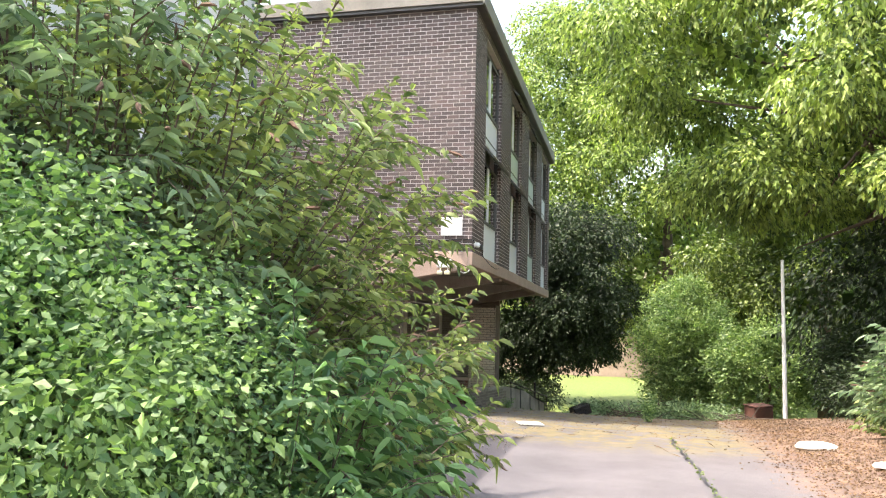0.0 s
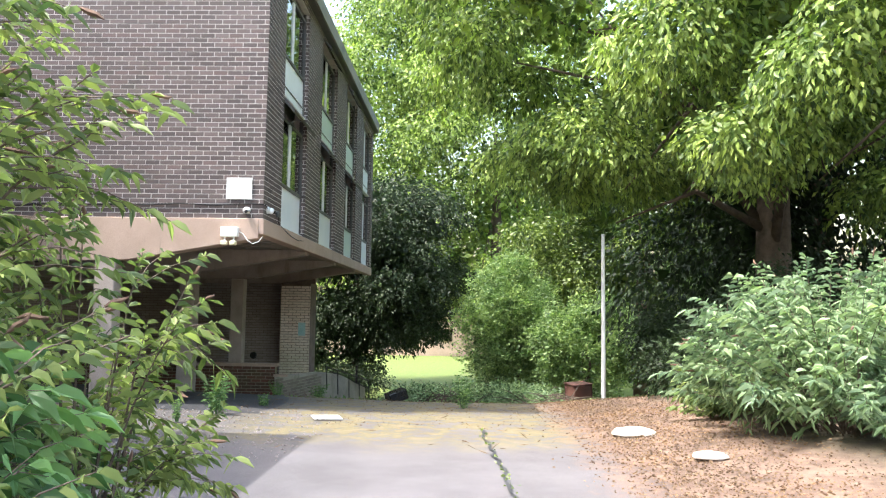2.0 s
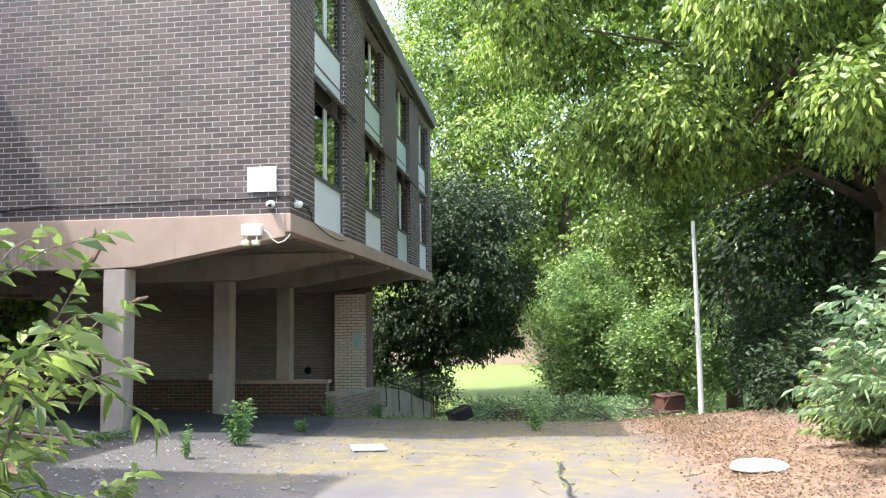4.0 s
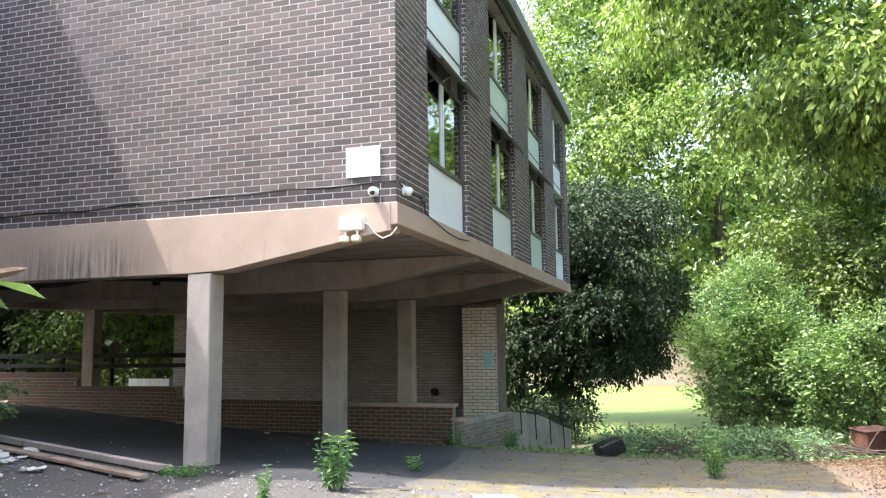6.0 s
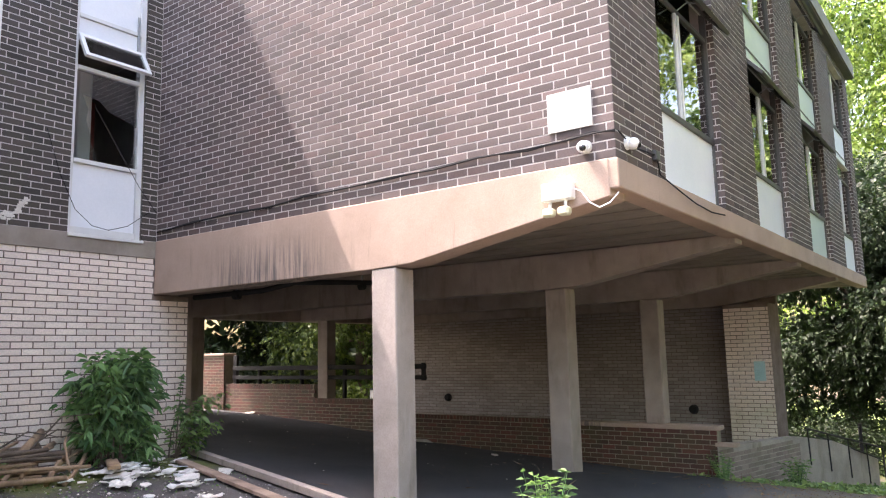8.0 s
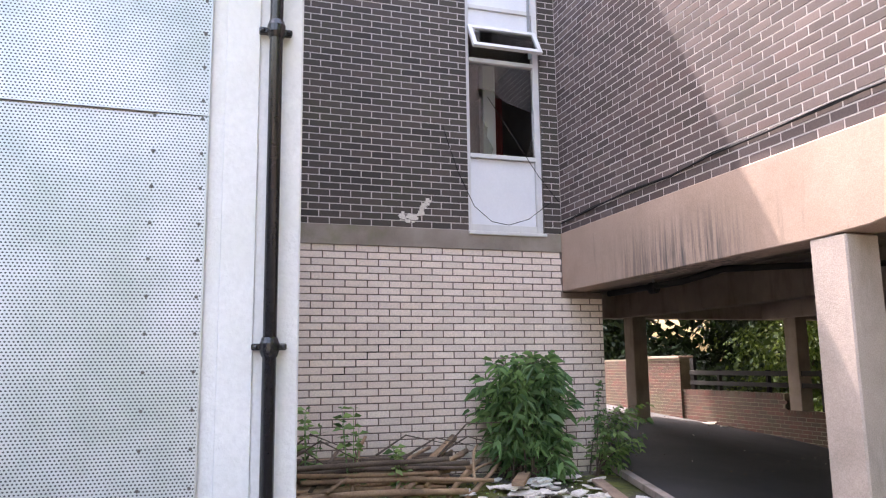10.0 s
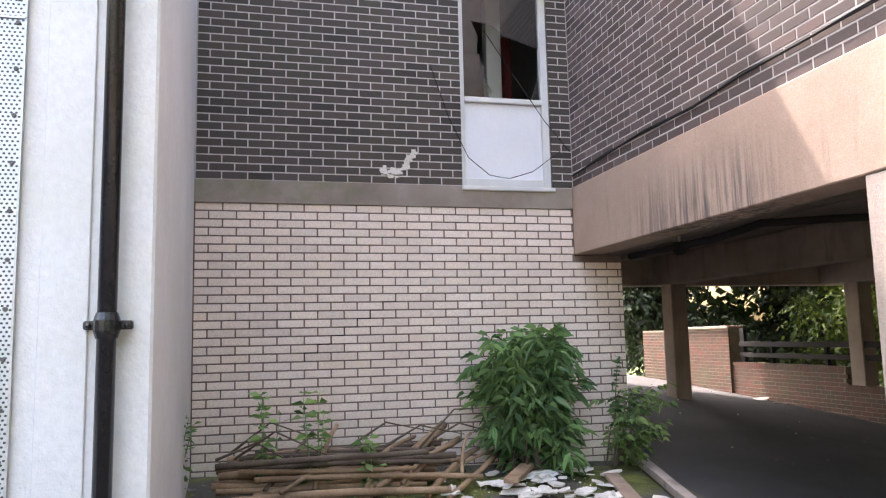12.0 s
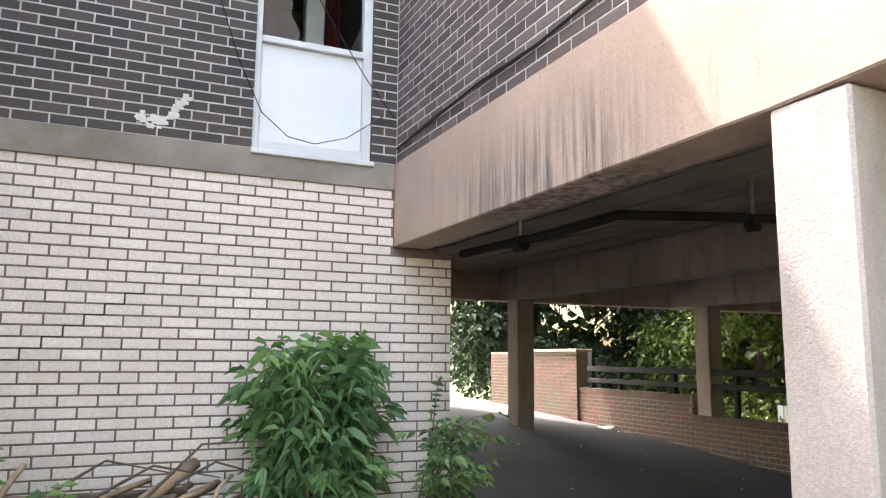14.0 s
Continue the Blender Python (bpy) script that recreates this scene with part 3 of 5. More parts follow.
coping = tagged(boxes("coping", [((-6.0, LY - 0.03, 0.08), (-3.45, LY + 0.26, 0.15))], M_CONCRETE, bevel=0.008), "chipped pale concrete coping", "coping", kind="structure")

ramp_wall = empty("wall_ramp", "stained concrete and brick ramp wall with a sloping top", "low wall", kind="structure")
bm = bmesh.new()
pts = [(-3.48, 20.45, -0.16, -0.9), (-2.9, 23.3, -0.26, -1.4), (-2.6, 24.6, -0.45, -1.6), (-2.2, 27.2, -1.05, -2.0)]
prev = None
for x, y, zt, zb in pts:
    ring = [bm.verts.new(p) for p in ((x, y, zb), (x, y, zt), (x - 0.22, y, zt), (x - 0.22, y, zb))]
    if prev:
        for k in range(4):
            bm.faces.new((prev[k], prev[(k + 1) % 4], ring[(k + 1) % 4], ring[k]))
    else:
        bm.faces.new(ring)
    prev = ring
bm.faces.new(prev[::-1])
bmesh.ops.recalc_face_normals(bm, faces=bm.faces)
part("wall_body", bm, M_RAMP, ramp_wall)
brick_wall(ramp_wall, (-3.477, 20.46, -0.885), 78.5, 2.86, 0.76, M_RAMP_BRICK, top=lambda u: 0.68 - 0.035 * u)
part("coping", prism(bmesh.new(), [(-3.52, -0.155), (-3.2, -0.155), (-3.2, -0.1), (-3.52, -0.1)], 1, 20.42, 20.6), M_CONCRETE, ramp_wall)
tagged(boxes("block", [((-6.16, LY - 0.02, 0.16), (-5.98, LY + 0.2, 0.3))], M_PLASTER, bevel=0.015), "small pale stone block at the end of the coping", "block")

# ---- the wing at the side ----
WX = -8.37
ww = tagged(boxes("wall_white", [((WX - 0.25, 9.5, -0.2), (WX, 14.38, 2.16)), ((WX - 0.25, 9.5, 2.16), (WX, Y0 - 0.023, 2.62)), ((-16.0, 14.13, -0.2), (WX - 0.25, 14.38, 2.6))], M_GREY_MORTAR), "whitewashed brick wall with moss at the foot", "wall", kind="structure")
brick_wall(ww, (WX, 10.3, 0.0), 90, 4.08, 2.1, M_WHITE_BRICK, pitch=0.238, joint=0.013, near=(-8.37, 13.2, 1.2), keep=600)
brick_wall(ww, (WX, 10.3, 2.1), 90, 3.575, 0.525, M_WHITE_BRICK, pitch=0.238, joint=0.013, near=(-8.37, 13.2, 1.2))
tagged(boxes("ledge", [((WX - 0.2, 9.5, 2.62), (WX + 0.02, Y0 - 0.022, 2.835))], M_LEDGE, bevel=0.006), "weathered grey concrete ledge with lichen", "ledge", kind="structure")
WA, WB = 12.75, 13.68
wd = tagged(boxes("wall_wing", [((WX - 0.25, 9.5, 2.83), (WX, WA, 8.3)), ((WX - 0.25, WB, 2.83), (WX, Y0 - 0.003, 8.3))], M_MORTAR), "dark brown brick wall of the wing above the ledge", "wall", kind="structure")
brick_wall(wd, (WX, 10.3, 2.835), 90, WA - 10.3, 5.4, M_WING, near=(-8.37, 12.4, 3.6))
brick_wall(wd, (WX, WB, 2.835), 90, Y0 - WB - 0.01, 5.4, M_WING)
# second box reaches x -16.2, beyond the block's end: an added, unseen sun blocker
boxes("wing_body", [((-20, 3, 2.56), (WX - 3.5, Y0, 8.3)), ((-16.2, Y0 + 0.01, 2.87), (X0 - 0.01, Y1, 7.42)), ((WX - 3.5, 3, 2.5), (WX - 0.25, 14.5, 2.8)), ((-20, 3, 8.3), (WX + 0.1, Y0 - 0.2, 8.4))], M_DARKFRAME)["kind"] = "structure"

# ---- the rendered building beside the path ----
RX, RY = -4.72, 10.62
bm = bmesh.new()
prism(bm, [(RX, -6), (RX, 10.44), (-8.36, 10.29), (-8.36, -6)], 2, -0.3, 7.3)
bmesh.ops.bevel(bm, geom=[e for e in bm.edges], offset=0.012, segments=1, affect="EDGES")
render_wall = tagged(part("wall_render", bm, M_RENDER), "white rough rendered wall of the building beside the path", "wall", kind="structure")
boxes("pilaster", [((RX, 10.02, -0.3), (RX + 0.012, 10.2, 7.29))], M_RENDER, render_wall, "raised band of white render", bevel=0.004)


# ---- windows of the block ----
def hung_sash(parent, name, y0, y1, x, z_top, drop, out, frame_mat, w=0.035):
    """A top-hung sash, tilted outwards: hinge line at z_top."""
    tilt = math.atan2(out, drop)
    L = math.hypot(out, drop)
    sash = new(name)
    sash.parent = parent
    sash.matrix_local = pose(x, y0, z_top, 0, -math.degrees(tilt), 0)
    W = y1 - y0
    boxes("sash_frame", [((-0.02, 0, -w), (0.02, W, 0)), ((-0.02, 0, -L), (0.02, W, -L + w)), ((-0.02, 0, -L + w), (0.02, w, -w)), ((-0.02, W - w, -L + w), (0.02, W, -w))], frame_mat, sash)
    boxes("sash_pane", [((-0.004, w, -L + w), (0.004, W - w, -w))], M_GLASS, sash)
    return sash


def strip_window(y0, y1, z0, panel_mat, lift, label, open_vent, thing_group="windows of the block"):
    """Panel, glazing with a pair of mullions, and a vent above, in one frame."""
    x = X1 - 0.1
    root = empty("window", label, "window", thing_group, at=(0, 0, 0))
    zp, zg, zv = z0 + 0.74, z0 + 0.78, z0 + 1.96
    zt = z0 + 2.26 if lift else z0 + 2.28
    boxes("spandrel_panel", [((x - 0.03, y0 + 0.03, z0 + 0.03), (x + 0.005, y1 - 0.03, zp))], panel_mat, root, "flat painted panel")
    boxes("rail", [((x - 0.04, y0, zp), (x + 0.03, y1, zg + 0.02))], M_DARKFRAME, root, bevel=0.004)
    boxes("sill", [((x - 0.04, y0, z0), (x + 0.06, y1, z0 + 0.03))], M_FRAME, root, bevel=0.004)
    boxes("frame", [((x - 0.04, y0, z0 + 0.03), (x + 0.02, y0 + 0.03, zt)), ((x - 0.04, y1 - 0.035, z0 + 0.03), (x + 0.03, y1, zt)), ((x - 0.04, y0 + 0.03, zv - 0.02), (x + 0.02, y1 - 0.035, zv + 0.03))], M_DARKFRAME, root, bevel=0.003)
    ym = (y0 + y1) / 2 - 0.05
    boxes("mullion", [((x - 0.03, ym - 0.06, zg + 0.02), (x + 0.02, ym - 0.02, zv - 0.02)), ((x - 0.03, ym + 0.02, zg + 0.02), (x + 0.02, ym + 0.06, zv - 0.02))], M_FRAME, root, "white mullion", bevel=0.003)
    boxes("pane", [((x - 0.004, y0 + 0.03, zg + 0.02), (x + 0.002, ym - 0.06, zv - 0.02))], M_GLASS, root)
    boxes("pane", [((x - 0.009, ym + 0.06, zg + 0.02), (x - 0.003, y1 - 0.035, zv - 0.02))], M_GLASS, root)
    if open_vent:
        hung_sash(root, "vent", y0 + 0.01, y1 - 0.01, x + 0.02, zt, 0.3, 0.26, M_DARKFRAME)
        bm = tube(bmesh.new(), [(x, (y0 + y1) / 2, zv + 0.04), (x + 0.1, (y0 + y1) / 2 + 0.05, zv + 0.12), (x + 0.2, (y0 + y1) / 2 + 0.02, zv + 0.07)], 0.008, 5)
        part("stay", bm, M_METAL, root)
    else:
        boxes("pane", [((x - 0.004, y0 + 0.03, zv + 0.03), (x + 0.002, y1 - 0.035, zt))], M_GLASS, root)
    return root


for k, (a, b) in enumerate(WIN):
    lower_panel = (M_WHITE, M_WHITE, M_PANEL, M_WHITE)[k]
    upper_panel = (M_WHITE, M_PANEL, M_PANEL, M_WHITE)[k]
    strip_window(a, b, 2.85, lower_panel, 0, "first floor window with a white panel and a pushed-out vent" if k < 3 else "first floor window with a white panel, its vent shut", k < 3)
    strip_window(a, b, 5.15, upper_panel, 1, "upper window over a pale panel with a thin trim strip", k in (1, 2))
    boxes("panel_strip", [((X1 - 0.094, a + 0.03, 5.36), (X1 - 0.085, b - 0.03, 5.385))], M_DARKFRAME, bpy.data.objects["window" if k == 0 else "window.%03d" % (2 * k)])
    boxes("inner_wall", [((X1 - 1.9, a - 0.6, 2.87), (X1 - 1.8, b + 0.6, 7.3))], M_INSIDE)["kind"] = "structure"
    boxes("inner_floor", [((X1 - 1.8, a - 0.4, 5.0), (X1 - 0.3, b + 0.4, 5.12))], M_INSIDE)["kind"] = "structure"

# window of the wing, its pane broken
FX = WX - 0.07
ww_ = empty("window", "tall white-framed wing window with a broken pane and a tilted vent", "window")
Z = [2.84, 2.9, 3.69, 3.74, 4.84, 4.89, 5.28, 5.5, 5.56, 6.5, 6.55, 7.8]
boxes("sill", [((FX - 0.05, WA - 0.01, 2.79), (WX + 0.045, WB + 0.012, 2.83))], M_FRAME, ww_, bevel=0.006)
boxes("frame", [((FX - 0.04, WA, 2.832), (FX + 0.035, WA + 0.05, 8.2)), ((FX - 0.04, WB - 0.07, 2.832), (FX + 0.035, WB, 8.2)), ((FX - 0.04, WA + 0.05, 2.832), (FX + 0.03, WB - 0.07, 2.92))] + [((FX - 0.04, WA + 0.05, z), (FX + 0.045, WB - 0.07, z + 0.05)) for z in (3.69, 4.84, 5.5, 6.5)], M_FRAME, ww_, bevel=0.004)
boxes("spandrel_panel", [((FX - 0.03, WA + 0.055, 2.92), (FX + 0.006, WB - 0.075, 3.685))], M_WHITE, ww_, "bluish white panel")
boxes("spandrel_panel", [((FX - 0.03, WA + 0.055, 5.29), (FX + 0.02, WB - 0.075, 5.495)), ((FX - 0.03, WA + 0.055, 5.555), (FX + 0.006, WB - 0.075, 6.495))], M_WHITE, ww_, "white panel")
hung_sash(ww_, "vent", WA + 0.03, WB - 0.04, FX + 0.05, 5.27, 0.33, 0.2, M_FRAME, 0.05)
boxes("stay_rail", [((FX + 0.04, WB - 0.13, 4.95), (FX + 0.06, WB - 0.1, 5.75))], M_METAL, ww_)
bm = bmesh.new()
ya, yb, za, zb = WA + 0.05, WB - 0.07, 3.74, 4.84


def shard(pts):
    f = bm.faces.new([bm.verts.new((FX, y, z)) for y, z in pts])
    g = bmesh.ops.extrude_face_region(bm, geom=[f])
    bmesh.ops.translate(bm, verts=[v for v in g["geom"] if isinstance(v, bmesh.types.BMVert)], vec=(-0.005, 0, 0))


shard([(ya, za), (ya + 0.27, za), (ya + 0.3, za + 0.08), (ya + 0.22, za + 0.22), (ya + 0.23, za + 0.33), (ya + 0.2, za + 0.35), (ya + 0.15, za + 0.5), (ya + 0.17, za + 0.64), (ya + 0.1, za + 0.8), (ya, za + 0.9)])
shard([(ya, za + 0.9), (ya + 0.1, za + 0.8), (ya + 0.3, za + 0.78), (ya + 0.45, za + 0.66), (ya + 0.6, za + 0.62), (yb, za + 0.55), (yb, zb), (ya, zb)])
shard([(yb, za), (yb, za + 0.3), (yb - 0.06, za + 0.12), (yb - 0.1, za)])
part("broken_pane", bm, M_GLASS, ww_, "jagged broken glass")
boxes("room_wall", [((WX - 3.0, 10.6, 2.8), (WX - 2.9, 13.85, 8.2)), ((WX - 3.0, 10.5, 5.35), (WX - 0.25, 13.85, 5.45)), ((WX - 3.0, 11.5, 2.8), (WX - 0.25, 11.6, 5.4))], M_INSIDE)["kind"] = "structure"
tagged(boxes("post", [((WX - 1.25, 13.38, 2.8), (WX - 1.1, 13.56, 5.3))], M_WHITE, bevel=0.01), "white post inside the dim room", "post")
cur = bmesh.new()
prev = None
for i in range(13):
    y = 13.62 + 0.2 * i / 12
    x = WX - 1.5 + 0.02 * math.sin(i * 2.1)
    a = (cur.verts.new((x, y, 2.9)), cur.verts.new((x, y, 5.0)))
    if prev:
        cur.faces.new((prev[0], a[0], a[1], prev[1]))
    prev = a
tagged(part("curtain", cur, M_RED), "dark red curtain hanging in the dim room", "curtain")

# sagging wire over the panel, bird mess on the bricks
bm = tube(bmesh.new(), [(WX + 0.03, 12.45, 4.0), (WX + 0.03, 12.62, 3.5), (WX + 0.06, 12.8, 3.1), (WX + 0.08, 13.0, 2.93), (WX + 0.08, 13.2, 2.9), (WX + 0.07, 13.45, 2.98), (WX + 0.05, 13.75, 3.2)], 0.004, 5)
tagged(part("wire", bm, M_BLACK), "thin black wire sagging across the white panel", "wire")
bm = tube(bmesh.new(), [(WX + 0.03, 13.0, 4.4), (WX + 0.04, 13.3, 3.95), (WX + 0.05, 13.6, 3.5), (WX + 0.04, 13.86, 3.2)], 0.004, 5)
tagged(part("wire", bm, M_BLACK), "thin black wire hanging from the broken window", "wire")
rs = random.Random(4)
bm = bmesh.new()
for i in range(70):
    t = rs.random()
    y = 11.95 + 0.33 * t + rs.uniform(-0.02, 0.02)
    z = 2.9 + 0.05 * rs.random() + (0.22 * max(0, t - 0.55) / 0.45) + rs.uniform(0, 0.06 * (1 - t))
    s = rs.uniform(0.006, 0.024)
    box(bm, (WX + 0.003, y - s, z - s * 0.6), (WX + 0.006 + rs.random() * 0.006, y + s, z + s * 0.6))
tagged(part("splash_mark", bm, M_PLASTER), "crusty white splash on the dark bricks", "stain")

# crack in the white bricks
bm = bmesh.new()
cy, cz = 11.243, 1.2
for i in range(7):
    box(bm, (WX + 0.002, cy, cz), (WX + 0.006, cy + 0.006, cz + 0.078))
    cz += 0.075
    box(bm, (WX + 0.002, cy, cz - 0.003), (WX + 0.006, cy + 0.119 + 0.004, cz + 0.005))
    cy += 0.119
part("crack", bm, M_BLACK, ww, "dark stepped crack along the joints")

# ---- fittings at the corner ----
sign = tagged(boxes("notice_board", [((-2.7, Y0 - 0.022, 3.14), (-2.3, Y0 - 0.006, 3.475))], M_PLASTIC, bevel=0.003), "blank faded white notice board on the brick wall", "sign")
boxes("faded_line", [((-2.64, Y0 - 0.0235, 3.42 - 0.028 * i), (-2.64 + 0.28 - 0.05 * (i % 3), Y0 - 0.022, 3.426 - 0.028 * i)) for i in range(8)], M_FRAME, sign, "faint unreadable line of writing")


def dome_camera(m, label):
    root = empty("security_camera", label, "camera")
    bm = bmesh.new()
    bmesh.ops.create_cone(bm, cap_ends=True, segments=20, radius1=0.055, radius2=0.05, depth=0.03, matrix=pose(0, -0.015, 0, 90))
    part("base", bm, M_PLASTIC, root, smooth=False)
    bm = bmesh.new()
    bmesh.ops.create_uvsphere(bm, u_segments=20, v_segments=12, radius=0.05, matrix=pose(0, -0.06, -0.01))
    part("housing", bm, M_PLASTIC, root, smooth=True)
    bm = bmesh.new()
    bmesh.ops.create_uvsphere(bm, u_segments=16, v_segments=10, radius=0.028, matrix=pose(0.012, -0.09, -0.025))
    part("lens", bm, M_BLACK, root, "dark glossy lens", smooth=True)
    root.matrix_world = m
    return root


dome_camera(pose(-2.37, Y0 - 0.006, 2.97), "white dome security camera on the dark bricks")
dome_camera(pose(X1 + 0.006, 14.11, 3.0, 0, 0, 90), "white security camera round the corner of the wall")
fl = empty("floodlight", "white twin emergency floodlight on the concrete beam", "light fitting")
boxes("box", [((-2.74, Y0 - 0.12, 2.55), (-2.47, Y0 - 0.022, 2.7))], M_PLASTIC, fl, bevel=0.012)
for x in (-2.68, -2.54):
    bm = tube(bmesh.new(), [(x, Y0 - 0.07, 2.56), (x, Y0 - 0.08, 2.49)], 0.014, 8)
    part("neck", bm, M_PLASTIC, fl)
    boxes("lamp_head", [((x - 0.05, Y0 - 0.14, 2.42), (x + 0.05, Y0 - 0.06, 2.49))], M_CREAM, fl, "cream lamp head", bevel=0.015)
bm = tube(bmesh.new(), [(-2.47, Y0 - 0.06, 2.64), (-2.4, Y0 - 0.07, 2.6), (-2.33, Y0 - 0.07, 2.5), (-2.25, Y0 - 0.07, 2.45), (-2.17, Y0 - 0.05, 2.48), (-2.12, Y0 + 0.02, 2.57)], 0.006, 6)
part("flex", bm, M_PLASTIC, fl, "looping white flex")

# cable along the wall
pts = [(X0 + 0.03, 2.96), (-7.6, 2.99), (-6.9, 3.02), (-6.2, 3.0), (-5.62, 3.035), (-4.98, 3.035), (-4.4, 3.05), (-3.9, 3.04), (-3.42, 3.065), (-2.9, 3.05), (-2.6, 3.055), (-2.3, 3.07), (X1 + 0.01, 3.065)]
for off in (0.0, 0.018):
    bm = tube(bmesh.new(), [(x, Y0 - 0.018, z + off * math.sin(i * 1.9)) for i, (x, z) in enumerate(pts)], 0.009 if off == 0 else 0.006, 6)
    tagged(part("cable", bm, M_MATT), "black cable clipped along the brick wall", "cable", "cables")
bm = tube(bmesh.new(), [(X1 + 0.02, 13.93, 3.065), (X1 + 0.02, 14.2, 2.99), (X1 + 0.03, 14.72, 3.02), (X1 + 0.03, 14.78, 2.86), (X1 + 0.04, 15.3, 2.78), (X1 + 0.04, 15.7, 2.735), (X1 + 0.04, 16.2, 2.72), (X1 + 0.03, 16.7, 2.76)], 0.007, 6)
tagged(part("cable", bm, M_MATT), "black cable hanging below the side windows", "cable", "cables")
boxes("junction_box", [((X1 + 0.005, 14.66, 2.97), (X1 + 0.05, 14.76, 3.06))], M_DARKFRAME, bevel=0.006)
tagged(bpy.data.objects["junction_box"], "small dark junction box beside the window", "junction box")

# ---- rendered building: screens and pipe ----
def screen(name, y0, y1, z0, z1, x):
    s = empty(name, "perforated galvanised security screen bolted over a window", "screen", "security screens")
    boxes("sheet", [((x, y0, z0), (x + 0.008, y1, z1))], M_SCREEN, s)
    boxes("rim", [((x + 0.001, y1 - 0.006, z0), (x + 0.014, y1 + 0.002, z1)), ((x + 0.001, y0, z0 - 0.002), (x + 0.014, y1, z0 + 0.006))], M_METAL, s)
    bm = bmesh.new()
    z = z0 + 0.08
    while z < z1:
        bmesh.ops.create_cone(bm, cap_ends=True, segments=8, radius1=0.01, radius2=0.008, depth=0.01, matrix=pose(x + 0.012, y1 - 0.03, z, 0, 90, 0))
        z += 0.19
    part("bolt", bm, M_DARKFRAME, s)["kind"] = "stuff"
    return s


screen("security_screen", 8.2, 9.94, 2.69, 5.2, RX + 0.012)
screen("security_screen", 9.69, 9.94, 0.5, 2.685, RX + 0.012)
screen("security_screen", 8.2, 9.7, 0.5, 2.68, RX + 0.004)
pipe = empty("drainpipe", "glossy black cast drainpipe on the white wall", "pipe")
bm = bmesh.new()
tube(bm, [(RX + 0.07, 10.28, 0.0), (RX + 0.07, 10.28, 7.28)], 0.036, 16)
part("pipe", bm, M_BLACK, pipe, smooth=True)
for z in (1.46, 3.2):
    bm = bmesh.new()
    tube(bm, [(RX + 0.07, 10.28, z - 0.05), (RX + 0.07, 10.28, z - 0.02), (RX + 0.07, 10.28, z + 0.02), (RX + 0.07, 10.28, z + 0.05)], [0.04, 0.05, 0.05, 0.04], 16)
    box(bm, (RX + 0.01, 10.19, z - 0.015), (RX + 0.05, 10.37, z + 0.02), 0.006)
    part("collar", bm, M_BLACK, pipe, smooth=False)
    bm = bmesh.new()
    for s in (-0.07, 0.07):
        bmesh.ops.create_uvsphere(bm, u_segments=8, v_segments=6, radius=0.012, matrix=pose(RX + 0.055, 10.28 + s, z))
    part("bolt", bm, M_BLACK, pipe, smooth=True)["kind"] = "stuff"

# ---- undercroft fittings ----
rail = empty("handrail", "black painted timber handrail on the low wall", "railing")
boxes("rail", [((-15.6, LY + 0.3, 1.06), (-9.4, LY + 0.36, 1.16))], M_MATT, rail, bevel=0.006)
boxes("rail", [((-15.6, LY + 0.3, 0.84), (-9.4, LY + 0.36, 0.93))], M_MATT, rail, bevel=0.006)
for x in (-15.65, -14.7, -13.2, -11.8, -9.55):
    boxes("post", [((x, LY + 0.362, 0.82 if x > -10 else 0.3), (x + (0.14 if x < -15.6 else 0.07), LY + 0.44, 1.18 if x > -15.6 else 1.44))], M_MATT, rail, bevel=0.004)
dp = empty("drainpipe", "black drainpipe slung under the ceiling", "pipe")
part("pipe", tube(bmesh.new(), [(-8.4, 14.5, 2.16), (-7.3, 14.72, 2.19), (-7.0, 15.0, 2.29), (-6.95, 15.8, 2.34), (-6.95, 17.34, 2.42)], 0.035, 12), M_MATT, dp, smooth=True)
for x, y, z in ((-7.7, 14.64, 2.16), (-6.95, 16.2, 2.32)):
    boxes("hanger", [((x - 0.01, y - 0.01, z), (x + 0.01, y + 0.01, 2.64))], M_METAL, dp)
    part("collar", tube(bmesh.new(), [(x - 0.04, y - 0.01, z), (x + 0.04, y + 0.01, z)], 0.062, 12), M_MATT, dp)
for x, y, z in ((-5.1, 24.27, 0.1), (-11.4, 24.27, 0.25)):
    b = empty("wall_lamp", "round bulkhead lamp on the back wall", "lamp", "bulkhead lamps")
    bm = bmesh.new()
    bmesh.ops.create_cone(bm, cap_ends=True, segments=16, radius1=0.1, radius2=0.08, depth=0.08, matrix=pose(x, y - 0.02, z, 90))
    part("housing", bm, M_MATT, b)
tagged(boxes("wall_notice", [((-3.62, 23.405, 0.72), (-3.42, 23.412, 1.08))], M_TEAL), "turquoise notice on the pale pier", "sign")
hr = empty("ramp_handrail", "bent thin black handrail on the ramp wall", "railing")
for a, b_ in (((-2.82, 23.4, -0.12), (-2.1, 27.3, -0.85)), ((-2.78, 24.0, -0.3), (-2.12, 27.3, -1.1))):
    part("rail", tube(bmesh.new(), [a, b_], 0.018, 6), M_MATT, hr)
for t in (0.02, 0.25, 0.5, 0.75, 0.99):
    x, y = -2.82 + 0.72 * t, 23.4 + 3.9 * t
    part("post", tube(bmesh.new(), [(x, y, -0.12 - 0.73 * t), (x + 0.02, y, -0.75 - 0.95 * t)], 0.014, 6), M_MATT, hr)
tagged(part("post", tube(bmesh.new(), [(-2.7, 28.7, -2.0), (-2.7, 28.7, -0.48)], 0.04, 8), M_MATT), "short dark metal post beyond the ramp", "post")

